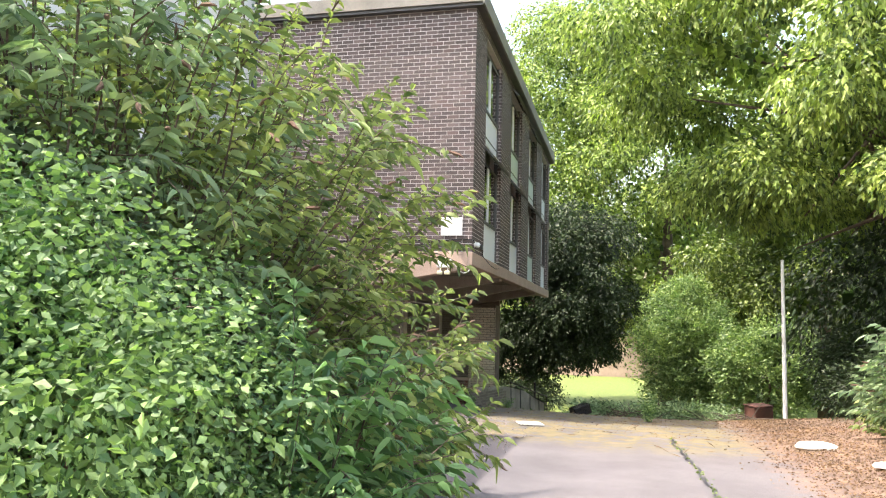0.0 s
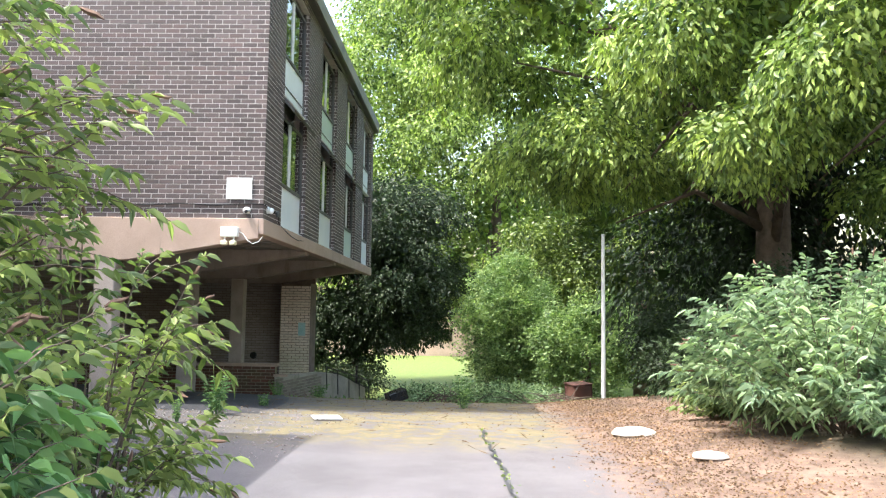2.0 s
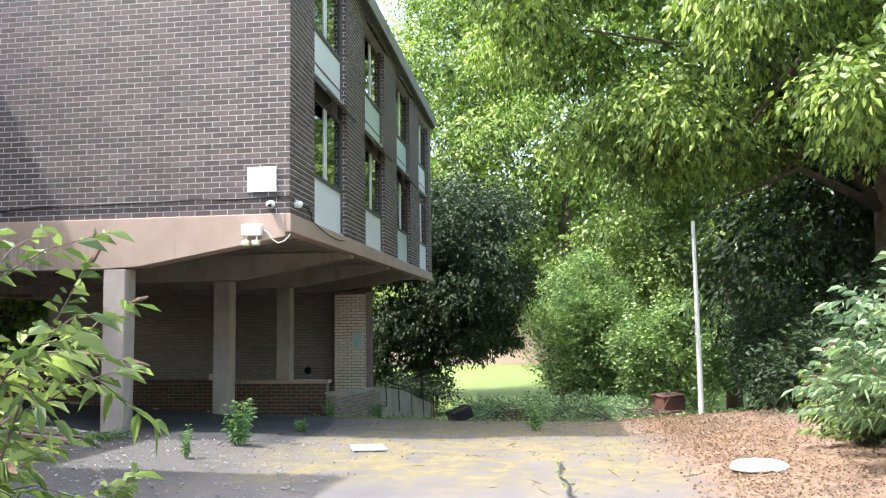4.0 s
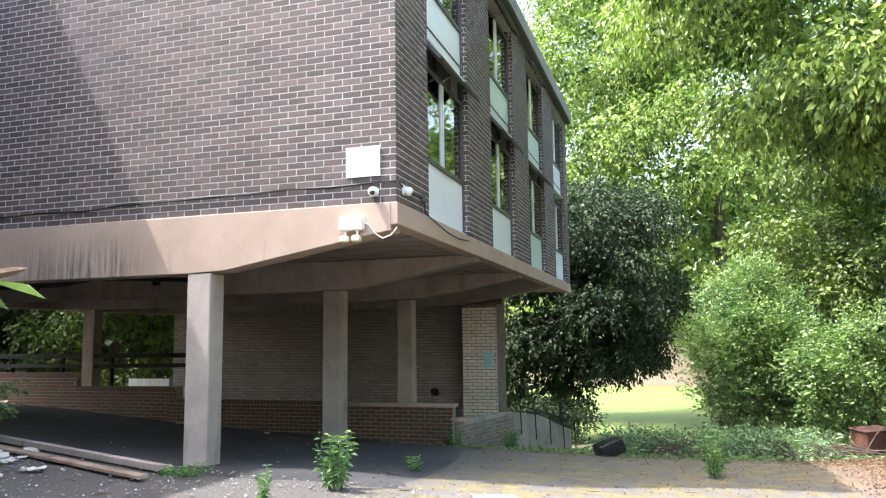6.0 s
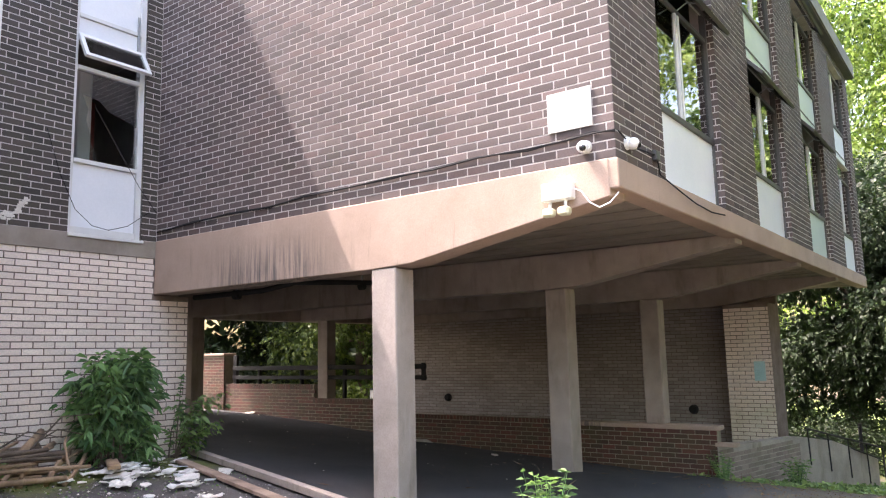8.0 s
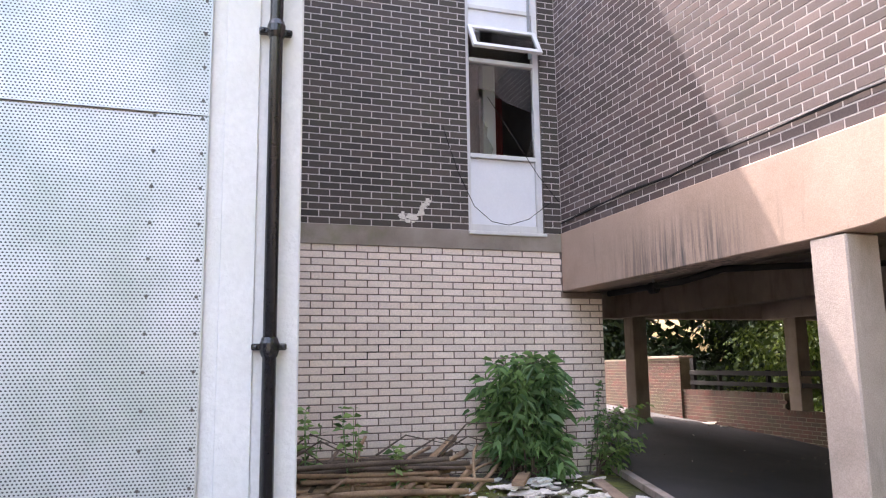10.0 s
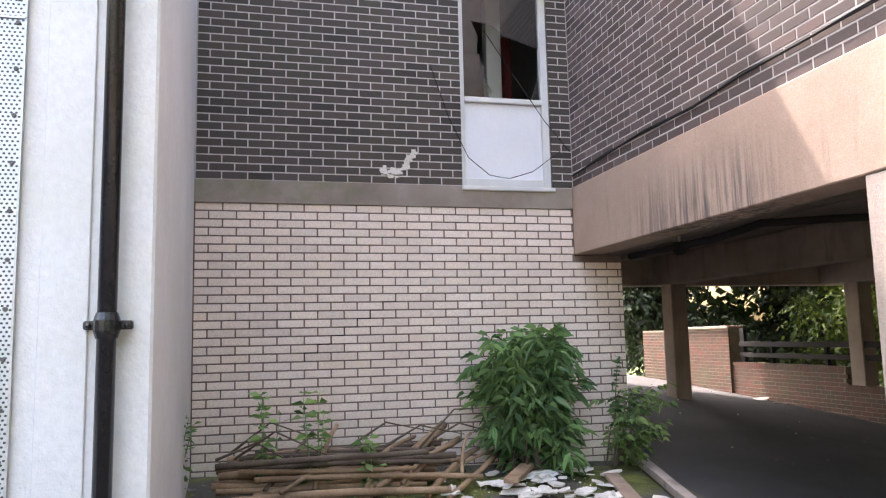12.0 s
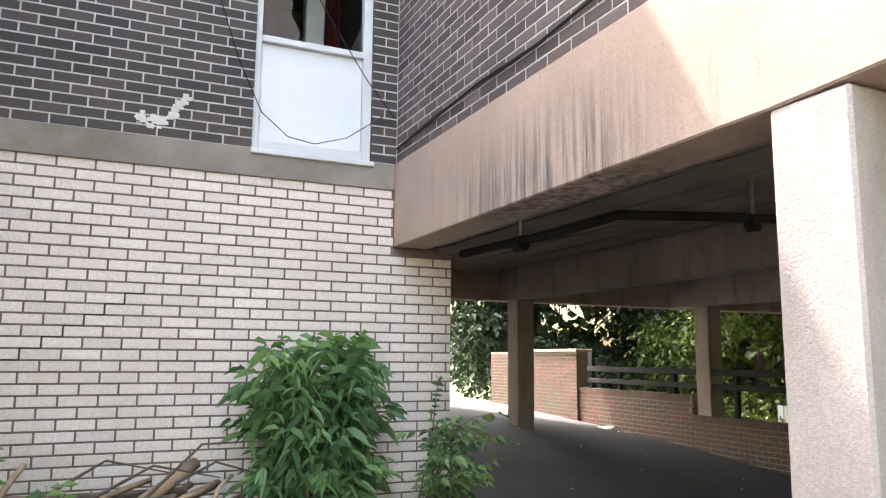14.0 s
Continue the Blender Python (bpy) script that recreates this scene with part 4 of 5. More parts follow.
# ---- loose things on the ground ----
def slab(name, x, y, l, w, h, turn, material, label, category, group="", lift=0.0, tip=0.0):
    bm = bmesh.new()
    box(bm, (-l / 2, -w / 2, 0), (l / 2, w / 2, h), min(0.004, h * 0.3))
    ob = part(name, bm, material)
    s = 0.5 * l * math.cos(math.radians(turn)), 0.5 * l * math.sin(math.radians(turn))
    za, zb = ground_z(x - s[0], y - s[1]), ground_z(x + s[0], y + s[1])
    ob.matrix_world = pose(x, y, (za + zb) / 2 + 0.012 + lift, 0, 0, turn) @ pose(0, 0, 0, 0, -math.degrees(math.atan2(zb - za, l)) + tip, 0)
    return tagged(ob, label, category, group)


slab("timber_edging", -6.35, 13.86, 3.9, 0.09, 0.07, -15, M_CONCRETE_GREY, "long pale weathered edging board along the driveway", "plank", "planks", 0.015)
slab("plank", -6.0, 13.35, 3.2, 0.12, 0.035, -15, M_WOOD, "long grey weathered plank on the ground", "plank", "planks", 0.02)
slab("plank", -7.75, 13.05, 1.3, 0.12, 0.04, -28, M_LOG, "short brown plank among the rubble", "plank", "planks", 0.05, -4)
rs = random.Random(9)


def fragment(x, y, s, material, label, category, name, group):
    bm = bmesh.new()
    n = rs.randint(5, 7)
    ring = [(math.cos(2 * math.pi * i / n) * s * rs.uniform(0.5, 1.1), math.sin(2 * math.pi * i / n) * s * rs.uniform(0.4, 0.9)) for i in range(n)]
    prism(bm, ring, 2, 0, rs.uniform(0.006, 0.02))
    ob = part(name, bm, material)
    ob.matrix_world = pose(x, y, ground_z(x, y) + 0.02 + rs.uniform(0, 0.02), rs.uniform(-12, 12), rs.uniform(-12, 12), rs.uniform(0, 360))
    tagged(ob, label, category, group)


for i in range(46):
    x = rs.gauss(-7.25, 0.55)
    y = 13.35 - (x + 8.2) * 0.28 + rs.gauss(0.1, 0.3)
    if x < WX + 0.15 or (x + 8.2) * 0.27 + y > 14.35:
        continue
    fragment(x, y, rs.uniform(0.04, 0.15), M_PLASTER if i % 4 else M_PLASTIC, "broken piece of white plasterboard on the rubble", "rubble", "plaster_fragment", "plaster fragments")
for x, y, s in ((-9.0, 20.1, 0.22), (-9.2, 20.0, 0.18), (-14.3, 20.2, 0.25), (-13.9, 20.3, 0.2), (-6.5, 18.8, 0.07), (-5.6, 19.2, 0.05)):
    fragment(x, y, s, M_PLASTER, "heap of pale broken plaster by the low wall", "rubble", "plaster_fragment", "plaster fragments")


def log(a, b, r, label="peeled brown log on the pile", bend=0.05):
    a, b = Vector(a), Vector(b)
    side_ = Vector((rs.uniform(-1, 1), rs.uniform(-1, 1), rs.uniform(-0.5, 1))) * bend
    pts = [a.lerp(b, t) + side_ * math.sin(math.pi * t) + Vector((rs.uniform(-1, 1), rs.uniform(-1, 1), rs.uniform(-1, 1))) * r * 0.12 for t in (0, 0.2, 0.4, 0.6, 0.8, 1)]
    bm = tube(bmesh.new(), [tuple(p) for p in pts], [r, r * 0.97, r * 0.92, r * 0.9, r * 0.84, r * 0.8], 9)
    tagged(part("log", bm, M_LOG if rs.random() < 0.7 else M_BARK, smooth=True), label, "log", "log pile")


for i in range(26):
    z = 0.22 + 0.055 * (i % 5) + rs.uniform(0, 0.03)
    y = 10.5 + rs.uniform(0, 0.35)
    x = -8.2 + 0.16 * (i // 5) + rs.uniform(0, 0.1)
    log((x, y, z), (x + rs.uniform(0, 0.25), y + rs.uniform(1.2, 1.75), z + rs.uniform(-0.05, 0.06)), rs.uniform(0.016, 0.042))
for a, b, r in (((-7.3, 11.6, 0.2), (-8.1, 12.45, 0.62), 0.05), ((-7.35, 11.9, 0.2), (-8.15, 12.6, 0.48), 0.035), ((-7.25, 12.1, 0.2), (-8.1, 12.75, 0.4), 0.028), ((-7.2, 12.25, 0.18), (-8.1, 12.95, 0.36), 0.024), ((-7.4, 11.4, 0.2), (-8.1, 11.9, 0.33), 0.04), ((-7.6, 11.3, 0.2), (-7.7, 12.5, 0.26), 0.03)):
    log(a, b, r)
for i in range(7):
    x, y = rs.uniform(-8.2, -7.5), rs.uniform(10.5, 12.3)
    bm = tube(bmesh.new(), [(x, y, 0.5), (x + rs.uniform(-0.1, 0.2), y + 0.3, 0.6 + rs.uniform(-0.1, 0.2)), (x + rs.uniform(-0.1, 0.2), y + 0.7, 0.55 + rs.uniform(-0.2, 0.3))], [0.012, 0.008, 0.004], 5)
    tagged(part("twig", bm, M_BARK), "bare crooked twig on the log pile", "twig", "twigs")

for x, y, s in ((3.1, 12.0, 0.27), (3.45, 10.2, 0.18)):
    bm = bmesh.new()
    bmesh.ops.create_icosphere(bm, subdivisions=3, radius=1)
    for v in bm.verts:
        v.co *= 1 + 0.12 * noise.noise(v.co * 2.3 + Vector((x, y, 0)))
        v.co.x *= s
        v.co.y *= s * 0.7
        v.co.z = max(v.co.z, -0.3) * s * 0.28
    ob = part("stone", bm, M_PLASTER, smooth=True)
    ob.location = (x, y, ground_z(x, y) + 0.03)
    tagged(ob, "pale rounded stone at the edge of the leaf litter", "stone", "edge stones")
bm = bmesh.new()
box(bm, (-0.22, -0.15, 0), (0.22, 0.15, 0.24), 0.02)
ob = part("crate", bm, M_BLACK)
ob.matrix_world = pose(-0.45, 19.3, ground_z(-0.45, 19.3) + 0.02, 0, -18, 30)
tagged(ob, "black plastic crate tipped on the moss", "crate")
def torn_sheet(x, y, s, turn, label="torn sheet of white wall lining lying crumpled on the rubble"):
    bm = bmesh.new()
    n = 7
    bmesh.ops.create_grid(bm, x_segments=n, y_segments=n, size=s)
    ox = rs.uniform(0, 50)
    for v in bm.verts:
        e = max(abs(v.co.x), abs(v.co.y)) / s
        k = noise.noise(Vector((v.co.x * 4 / s * 0.6 + ox, v.co.y * 2.4 / s, 0)))
        v.co.x *= 1 + 0.35 * k * e
        v.co.y *= 0.55 * (1 - 0.45 * k * e)
        v.co.z = 0.03 + 0.35 * s * abs(noise.noise(Vector((v.co.x * 3 / s, v.co.y * 2 / s + ox, 7)))) + 0.12 * s * e * e * rs.random()
    kill = [f for f in bm.faces if max(abs(f.calc_center_median().x), abs(f.calc_center_median().y) / 0.55) > 0.7 * s and rs.random() < 0.35]
    bmesh.ops.delete(bm, geom=kill, context="FACES")
    g = bmesh.ops.extrude_face_region(bm, geom=list(bm.faces))
    bmesh.ops.translate(bm, verts=[v for v in g["geom"] if isinstance(v, bmesh.types.BMVert)], vec=(0, 0, 0.008))
    bmesh.ops.recalc_face_normals(bm, faces=bm.faces)
    ob = part("plaster_sheet", bm, M_PLASTER, smooth=False)
    ob.matrix_world = pose(x, y, ground_z(x, y), rs.uniform(-6, 6), rs.uniform(-6, 6), turn)
    tagged(ob, label, "rubble", "torn sheets")


rs = random.Random(71)
for x, y, s, a in ((-7.4, 12.75, 0.2, 20), (-7.1, 13.0, 0.17, 80), (-6.75, 12.6, 0.19, -40), (-7.65, 13.15, 0.13, 10), (-6.3, 12.95, 0.14, 60), (-6.9, 13.45, 0.15, 110), (-7.3, 12.3, 0.13, -20), (-5.7, 12.8, 0.12, 35), (-6.6, 13.6, 0.11, 5), (-7.55, 11.75, 0.12, 50)):
    torn_sheet(x, y, s, a)
M_RUST = surface("rusty_sheet", (0.09, 0.035, 0.025), (0.16, 0.065, 0.045), 3, 60, 0.85, 0.3, 0.003, (0.05, 0.03, 0.025))
bin_ = empty("metal_box", "rusty brown metal box among the undergrowth", "box", at=(4.0, 22.3, ground_z(4.0, 22.3)))
boxes("body", [((-0.27, -0.25, 0.0), (0.27, 0.25, 0.5))], M_RUST, bin_, bevel=0.02)
boxes("lid", [((-0.29, -0.27, 0.503), (0.29, 0.27, 0.53))], M_RUST, bin_, bevel=0.01)
for sx in (-0.22, 0.22):
    for sy in (-0.2, 0.2):
        boxes("foot", [((sx - 0.03, sy - 0.03, -0.1), (sx + 0.03, sy + 0.03, -0.002))], M_RUST, bin_)
bin_.rotation_euler = (0.04, -0.06, 0.4)
rs = random.Random(55)
for cx, cy, r, n in ((0.3, 22.2, 1.1, 90), (3.2, 21.3, 0.8, 40)):
    bm = bmesh.new()
    for i in range(n):
        a, u = rs.uniform(0, 6.28), r * rs.random() ** 0.6
        x, y = cx + math.cos(a) * u, cy + math.sin(a) * u * 0.5
        z = ground_z(x, y) + 0.04 + 0.35 * (1 - u / r) * rs.random()
        d = Vector((rs.uniform(-1, 1), rs.uniform(-0.5, 0.5), rs.uniform(-0.15, 0.3))).normalized() * rs.uniform(0.3, 0.9)
        p = Vector((x, y, z))
        q = p + d * 0.5 + Vector((rs.uniform(-0.06, 0.06), 0, rs.uniform(-0.03, 0.08)))
        tube(bm, [tuple(p), tuple(q), tuple(p + d)], [0.014, 0.009, 0.004], 4)
    tagged(part("brushwood", bm, M_BARK), "heap of dead grey branches at the edge of the forecourt", "brushwood", "brushwood heaps")
slab("floor_tile", -0.95, 13.3, 0.4, 0.35, 0.02, 20, M_PLASTIC, "loose white board lying on the asphalt", "board")

rs = random.Random(77)
for i in range(10):
    y = 10.8 + 0.17 * i + rs.uniform(0, 0.06)
    tip = rs.uniform(0.3, 0.75)
    z = ground_z(-7.5, y)
    a = (-7.35 + rs.uniform(-0.2, 0.15), y + rs.uniform(-0.15, 0.1), z + 0.06 + rs.uniform(0, 0.05))
    log(a, (-8.0 + rs.uniform(-0.15, 0.1), y + tip, z + rs.uniform(0.25, 0.55) * (1 - 0.03 * i)), rs.uniform(0.01, 0.026), "thin split branch leaning on the log pile", 0.08)


# ---- plants ----
def leaf_cloud(name, centres, directions, size, aspect, material, parent=None, droop=0.3, seed=1, fold=0.25, fine=False):
    """Many folded leaves: one at each centre, pointing along its direction; fine ones are lance-shaped and curve down."""
    rng = np.random.default_rng(seed)
    n = len(centres)
    d = directions / (np.linalg.norm(directions, axis=1, keepdims=True) + 1e-9)
    r = rng.normal(size=(n, 3))
    r[:, 2] *= 0.45
    s = np.cross(d, r)
    s[:, 2] *= 0.6
    s /= np.linalg.norm(s, axis=1, keepdims=True) + 1e-9
    up = np.cross(s, d)
    L = size * (0.6 + 0.8 * rng.random((n, 1)))
    W = L * aspect * 0.5
    base = centres
    tip = base + d * L - np.array([[0, 0, 1]]) * L * droop * 0.5
    if fine:
        down = np.array([[0, 0, 1]]) * L * droop
        m1, m2 = base + d * L * 0.28 - down * 0.05, base + d * L * 0.66 - down * 0.25
        s1, s2 = s * W + up * W * fold, s * W * 0.75 + up * W * fold * 0.75
        t1, t2 = -s * W + up * W * fold, -s * W * 0.75 + up * W * fold * 0.75
        v = np.stack([base, m1 + s1, m2 + s2, tip - down * 0.3, m2 + t2, m1 + t1], 1).reshape(-1, 3)
        q = 6 * np.arange(n)[:, None]
        loops = np.concatenate([q, q + 1, q + 2, q + 3, q, q + 3, q + 4, q + 5], 1).ravel()
        return link(name, arrays_mesh(name, v, loops, [4] * (2 * n)), material, parent)
    mid = base + d * L * 0.45
    left, right = mid + s * W + up * W * fold, mid - s * W + up * W * fold
    v = np.stack([base, left, tip, right], 1).reshape(-1, 3)
    q = 4 * np.arange(n)[:, None]
    loops = np.concatenate([q, q + 1, q + 2, q, q + 2, q + 3], 1).ravel()
    return link(name, arrays_mesh(name, v, loops, [3] * (2 * n)), material, parent)


def crown_points(rng, blobs, sprays, per, reach, shell, hang, spread):
    """Leaf places on sprays that hang out of a crown made of blobs (x, y, z, rx, ry, rz)."""
    blobs = np.array(blobs, float)
    w = (blobs[:, 3] * blobs[:, 4] + blobs[:, 4] * blobs[:, 5] + blobs[:, 3] * blobs[:, 5]) ** 0.85
    k = rng.choice(len(blobs), sprays, p=w / w.sum())
    u = rng.normal(size=(sprays, 3))
    u /= np.linalg.norm(u, axis=1, keepdims=True)
    rad = shell + (1 - shell) * rng.random((sprays, 1)) ** 0.6
    p = blobs[k, :3] + u * rad * blobs[k, 3:]
    d = u * 0.9 + rng.normal(size=(sprays, 3)) * 0.4
    d[:, 2] -= hang
    d /= np.linalg.norm(d, axis=1, keepdims=True)
    t = np.linspace(0, 1, per)[None, :, None]
    pts = p[:, None] + d[:, None] * t * reach + np.array([0, 0, -1]) * (t ** 2) * reach * hang * 0.5
    pts = pts + rng.normal(size=pts.shape) * spread
    alt = np.where(np.arange(per) % 2 == 0, 1.0, -1.0)[None, :, None]
    side_ = np.cross(d, np.array([0, 0, 1.0]))[:, None] * alt
    dirs = d[:, None] * 0.7 + side_ * 0.9 + rng.normal(size=pts.shape) * 0.3
    dirs[..., 2] -= hang * 0.5
    return pts.reshape(-1, 3), dirs.reshape(-1, 3)


def tree(kind, at, height, blobs, sprays, per, leaf, aspect, material, label, category="tree", group="", trunk=0.25, reach=0.9, hang=0.5, seed=1, limbs=9, shell=0.5, spread=0.05, stem=True, inner=0, inner_leaf=0.3):
    rng = np.random.default_rng(seed)
    x, y = at
    z = ground_z(x, y)
    root = empty(kind, label, category, group, at=(x, y, z))
    if stem:
        bm = bmesh.new()
        tube(bm, [(0, 0, -0.15), (0.05, 0.02, height * 0.25), (0.1, -0.08, height * 0.5), (0.02, 0.05, height * 0.78)], [trunk * 1.25, trunk, trunk * 0.7, trunk * 0.2], 9)
        part("trunk", bm, M_BARK, root, smooth=True)
    bm = bmesh.new()
    for i in range(limbs):
        b = blobs[(i * 3) % len(blobs)]
        end = Vector((b[0] - x, b[1] - y, b[2] - z)) * (0.8 if stem else 1.0) + Vector(rng.normal(size=3)) * 0.2 * min(b[3:])
        start = Vector((0.04, 0, height * (0.2 + 0.5 * rng.random()))) if stem else Vector((rng.normal() * 0.15, rng.normal() * 0.15, -0.05))
        m1 = start.lerp(end, 0.5) + Vector((0, 0, 0.1 * height * rng.random()))
        tube(bm, [start, m1, end], [trunk * 0.32, trunk * 0.15, trunk * 0.04], 6)
    part("limb" if stem else "stem", bm, M_BARK, root, smooth=True)
    c, d = crown_points(rng, blobs, sprays, per, reach, shell, hang, spread)
    leaf_cloud("crown", c - np.array([x, y, z]), d, leaf, aspect, material, root, 0.4, seed)
    if inner:
        b = np.array(blobs, float)
        k = rng.choice(len(b), inner)
        u = rng.normal(size=(inner, 3))
        u *= rng.random((inner, 1)) ** 0.4 / np.linalg.norm(u, axis=1, keepdims=True)
        heart = b[:, :3].mean(0)
        p = b[k, :3] + (heart - b[k, :3]) * 0.6 * rng.random((inner, 1)) ** 1.5 + u * b[k, 3:] * 0.6
        leaf_cloud("inner_crown", p - np.array([x, y, z]), rng.normal(size=(inner, 3)), inner_leaf, 0.7, material, root, 0.3, seed + 1)
    return root


def shoots(name, x, y, base, n, ex, ey, h, leaf, aspect, material, label, seed, group="", category="bush", sides=4, spikes=0.0, lean=(0, 0), low=0.25, foot=0.25, bare=0.3, gap=0.5, side_len=0.4, thick=0.007, half=None, flat=False):
    """A shrub of arching shoots with side shoots, leaves in pairs along them and brown seed heads at some tips."""
    rng = np.random.default_rng(seed)
    root = empty(name, label, category, group, at=(x, y, base))
    bm, tips = bmesh.new(), []
    cs, ds = [], []

    def leaves(p0, p1, p2, t0, a):
        L = np.linalg.norm(p2 - p0)
        m = max(3, int(L * (1 - t0) / (leaf * gap)))
        for k in range(m + 1):
            t = t0 + (1 - t0) * k / m
            p = (1 - t) ** 2 * p0 + 2 * t * (1 - t) * p1 + t * t * p2
            b = a + k * 1.57 + rng.normal() * 0.25
            ax = (p2 - p1) / (np.linalg.norm(p2 - p1) + 1e-6)
            for s in (0, math.pi):
                cs.append(p + rng.normal(size=3) * 0.004)
                ds.append(np.array([math.cos(b + s), math.sin(b + s), 0.1]) * 0.9 + ax * (0.3 + 0.6 * t) + rng.normal(size=3) * 0.12)

    for i in range(n):
        a = rng.random() * 2 * math.pi if half is None else half + (rng.random() - 0.5) * math.pi * 1.15
        u = rng.random() ** 0.5
        zt = h * (math.sqrt(max(0.0, 1 - 0.88 * u ** 3)) * (0.75 + 0.35 * rng.random()))
        if flat:
            zt = h * (0.72 + 0.3 * rng.random())
        if rng.random() < low:
            zt *= rng.uniform(0.2, 0.7)
        p0 = np.array([math.cos(a) * ex * foot * rng.random(), math.sin(a) * ey * foot * rng.random(), 0.0])
        p2 = np.array([math.cos(a) * ex * u + lean[0] * zt, math.sin(a) * ey * u + lean[1] * zt, zt])
        p1 = p0 * 0.45 + p2 * 0.55 + np.array([0, 0, 0.22 * zt])
        pts = [tuple((1 - t) ** 2 * p0 + 2 * t * (1 - t) * p1 + t * t * p2) for t in (0, 0.25, 0.5, 0.75, 1)]
        tube(bm, pts, [thick * k for k in (1.5, 1.1, 0.8, 0.55, 0.3)], 4)
        leaves(p0, p1, p2, bare, a)
        if rng.random() < spikes:
            tips.append((p2, p2 - p1))
        for k in range(sides):
            t = rng.uniform(max(0.2, bare - 0.1), 0.92)
            q0 = (1 - t) ** 2 * p0 + 2 * t * (1 - t) * p1 + t * t * p2
            d = rng.normal(size=3) * 0.5 + np.array([math.cos(a), math.sin(a), 0.35])
            d /= np.linalg.norm(d)
            q2 = q0 + d * side_len * rng.uniform(0.5, 1.2)
            q1 = (q0 + q2) / 2 + np.array([0, 0, 0.04])
            tube(bm, [tuple(q0), tuple(q1), tuple(q2)], [thick * 0.5, thick * 0.35, thick * 0.2], 3)
            leaves(q0, q1, q2, 0.15, a + k)
            if rng.random() < spikes:
                tips.append((q2, q2 - q1))
    part("stem", bm, M_BARK, root)["kind"] = "stuff"
    leaf_cloud("leaves", np.array(cs), np.array(ds), leaf, aspect, material, root, 0.7, seed, 0.35, True)
    if tips:
        bm = bmesh.new()
        for p, d in tips:
            d = d / (np.linalg.norm(d) + 1e-6) + np.array([0, 0, -0.15])
            q = [p + d * 0.11 * t + rng.normal(size=3) * 0.004 for t in (0, 0.3, 0.7, 1)]
            tube(bm, [tuple(v) for v in q], [0.006, 0.013, 0.01, 0.003], 5)
        part("seed_head", bm, M_SEED, root, "brown withered flower spikes")["kind"] = "stuff"
    return root


def cluster(rng, cx, cy, cz, rx, ry, rz, n, small=0.35, core=0.7):
    """A lumpy crown: one blob and smaller ones around its skin."""
    out = [(cx, cy, cz, rx * core, ry * core, rz * core)] if core else []
    for _ in range(n):
        u = rng.normal(size=3)
        u /= np.linalg.norm(u)
        k = small * (0.6 + 0.8 * rng.random())
        out.append((cx + u[0] * rx * 0.8, cy + u[1] * ry * 0.8, cz + u[2] * rz * 0.8, rx * k, ry * k, rz * k * 0.8))
    return out


def pads(rng, cx, cy, cz, rx, ry, rz, n, size, flat=0.45, low=-0.9):
    """Flattened boughs, one above another with gaps between, over the skin of a crown."""
    out = []
    for i in range(n):
        h = low + (1 - low) * (i + rng.random()) / n
        a = rng.random() * 2 * math.pi
        r = math.sqrt(max(0.05, 1 - h * h)) * (0.65 + 0.4 * rng.random())
        s = size * (0.6 + 0.8 * rng.random())
        out.append((cx + math.cos(a) * rx * r, cy + math.sin(a) * ry * r, cz + h * rz, s, s, s * flat))
    return out


R = np.random.default_rng(11)
tree("tree", (8.5, 21), 15, pads(R, 5.7, 19.7, 9.2, 5.6, 4.8, 5.2, 78, 1.0, 0.42), 14500, 9, 0.125, 0.52, M_LEAF_TREE, "tall tree with hanging fresh green boughs beside the forecourt", group="large trees", trunk=0.4, hang=0.75, reach=0.42, seed=2, limbs=24, shell=0.3, spread=0.05, inner=13000, inner_leaf=0.24)
tree("tree", (12, 15), 15, pads(R, 8.8, 14.5, 7.8, 5.0, 4.6, 5.4, 74, 1.0, 0.42), 12500, 9, 0.12, 0.52, M_LEAF_TREE, "broad tree with drooping bright green branches", group="large trees", trunk=0.4, hang=0.75, reach=0.42, seed=3, limbs=24, shell=0.3, spread=0.05, inner=9000, inner_leaf=0.24)
tree("tree", (12, 26), 17, cluster(R, 12.6, 24.0, 6.5, 7.3, 3.8, 8.0, 34, 0.3), 8500, 8, 0.17, 0.6, M_LEAF_SHADE_DARK, "dark leafy tree in the shade of its neighbours", group="large trees", trunk=0.4, hang=0.6, reach=0.8, seed=4, inner=5000, inner_leaf=0.4)
tree("tree", (8.2, 33.5), 10, pads(R, 7.6, 33.0, 4.6, 3.6, 2.6, 5.6, 60, 1.1, 0.45), 7500, 8, 0.14, 0.55, M_LEAF_MID, "mid-green tree between the willow bush and the tall trees", group="large trees", trunk=0.25, hang=0.4, reach=0.5, seed=35, shell=0.3, inner=4000, inner_leaf=0.3)
tree("tree", (-3.6, 34.2), 8, pads(R, -2.6, 33.8, 3.4, 3.4, 2.4, 3.3, 55, 1.15, 0.5, -0.85) + cluster(R, -4.4, 33.4, 0.4, 2.0, 1.6, 2.4, 14, 0.4) + cluster(R, -1.0, 33.4, 1.6, 1.9, 1.5, 1.5, 14, 0.4), 9500, 9, 0.125, 0.55, M_LEAF_SHADE_DARK, "dark dense tree close behind the raised block", group="large trees", trunk=0.3, hang=0.5, reach=0.5, seed=5, shell=0.3, inner=8000, inner_leaf=0.28)
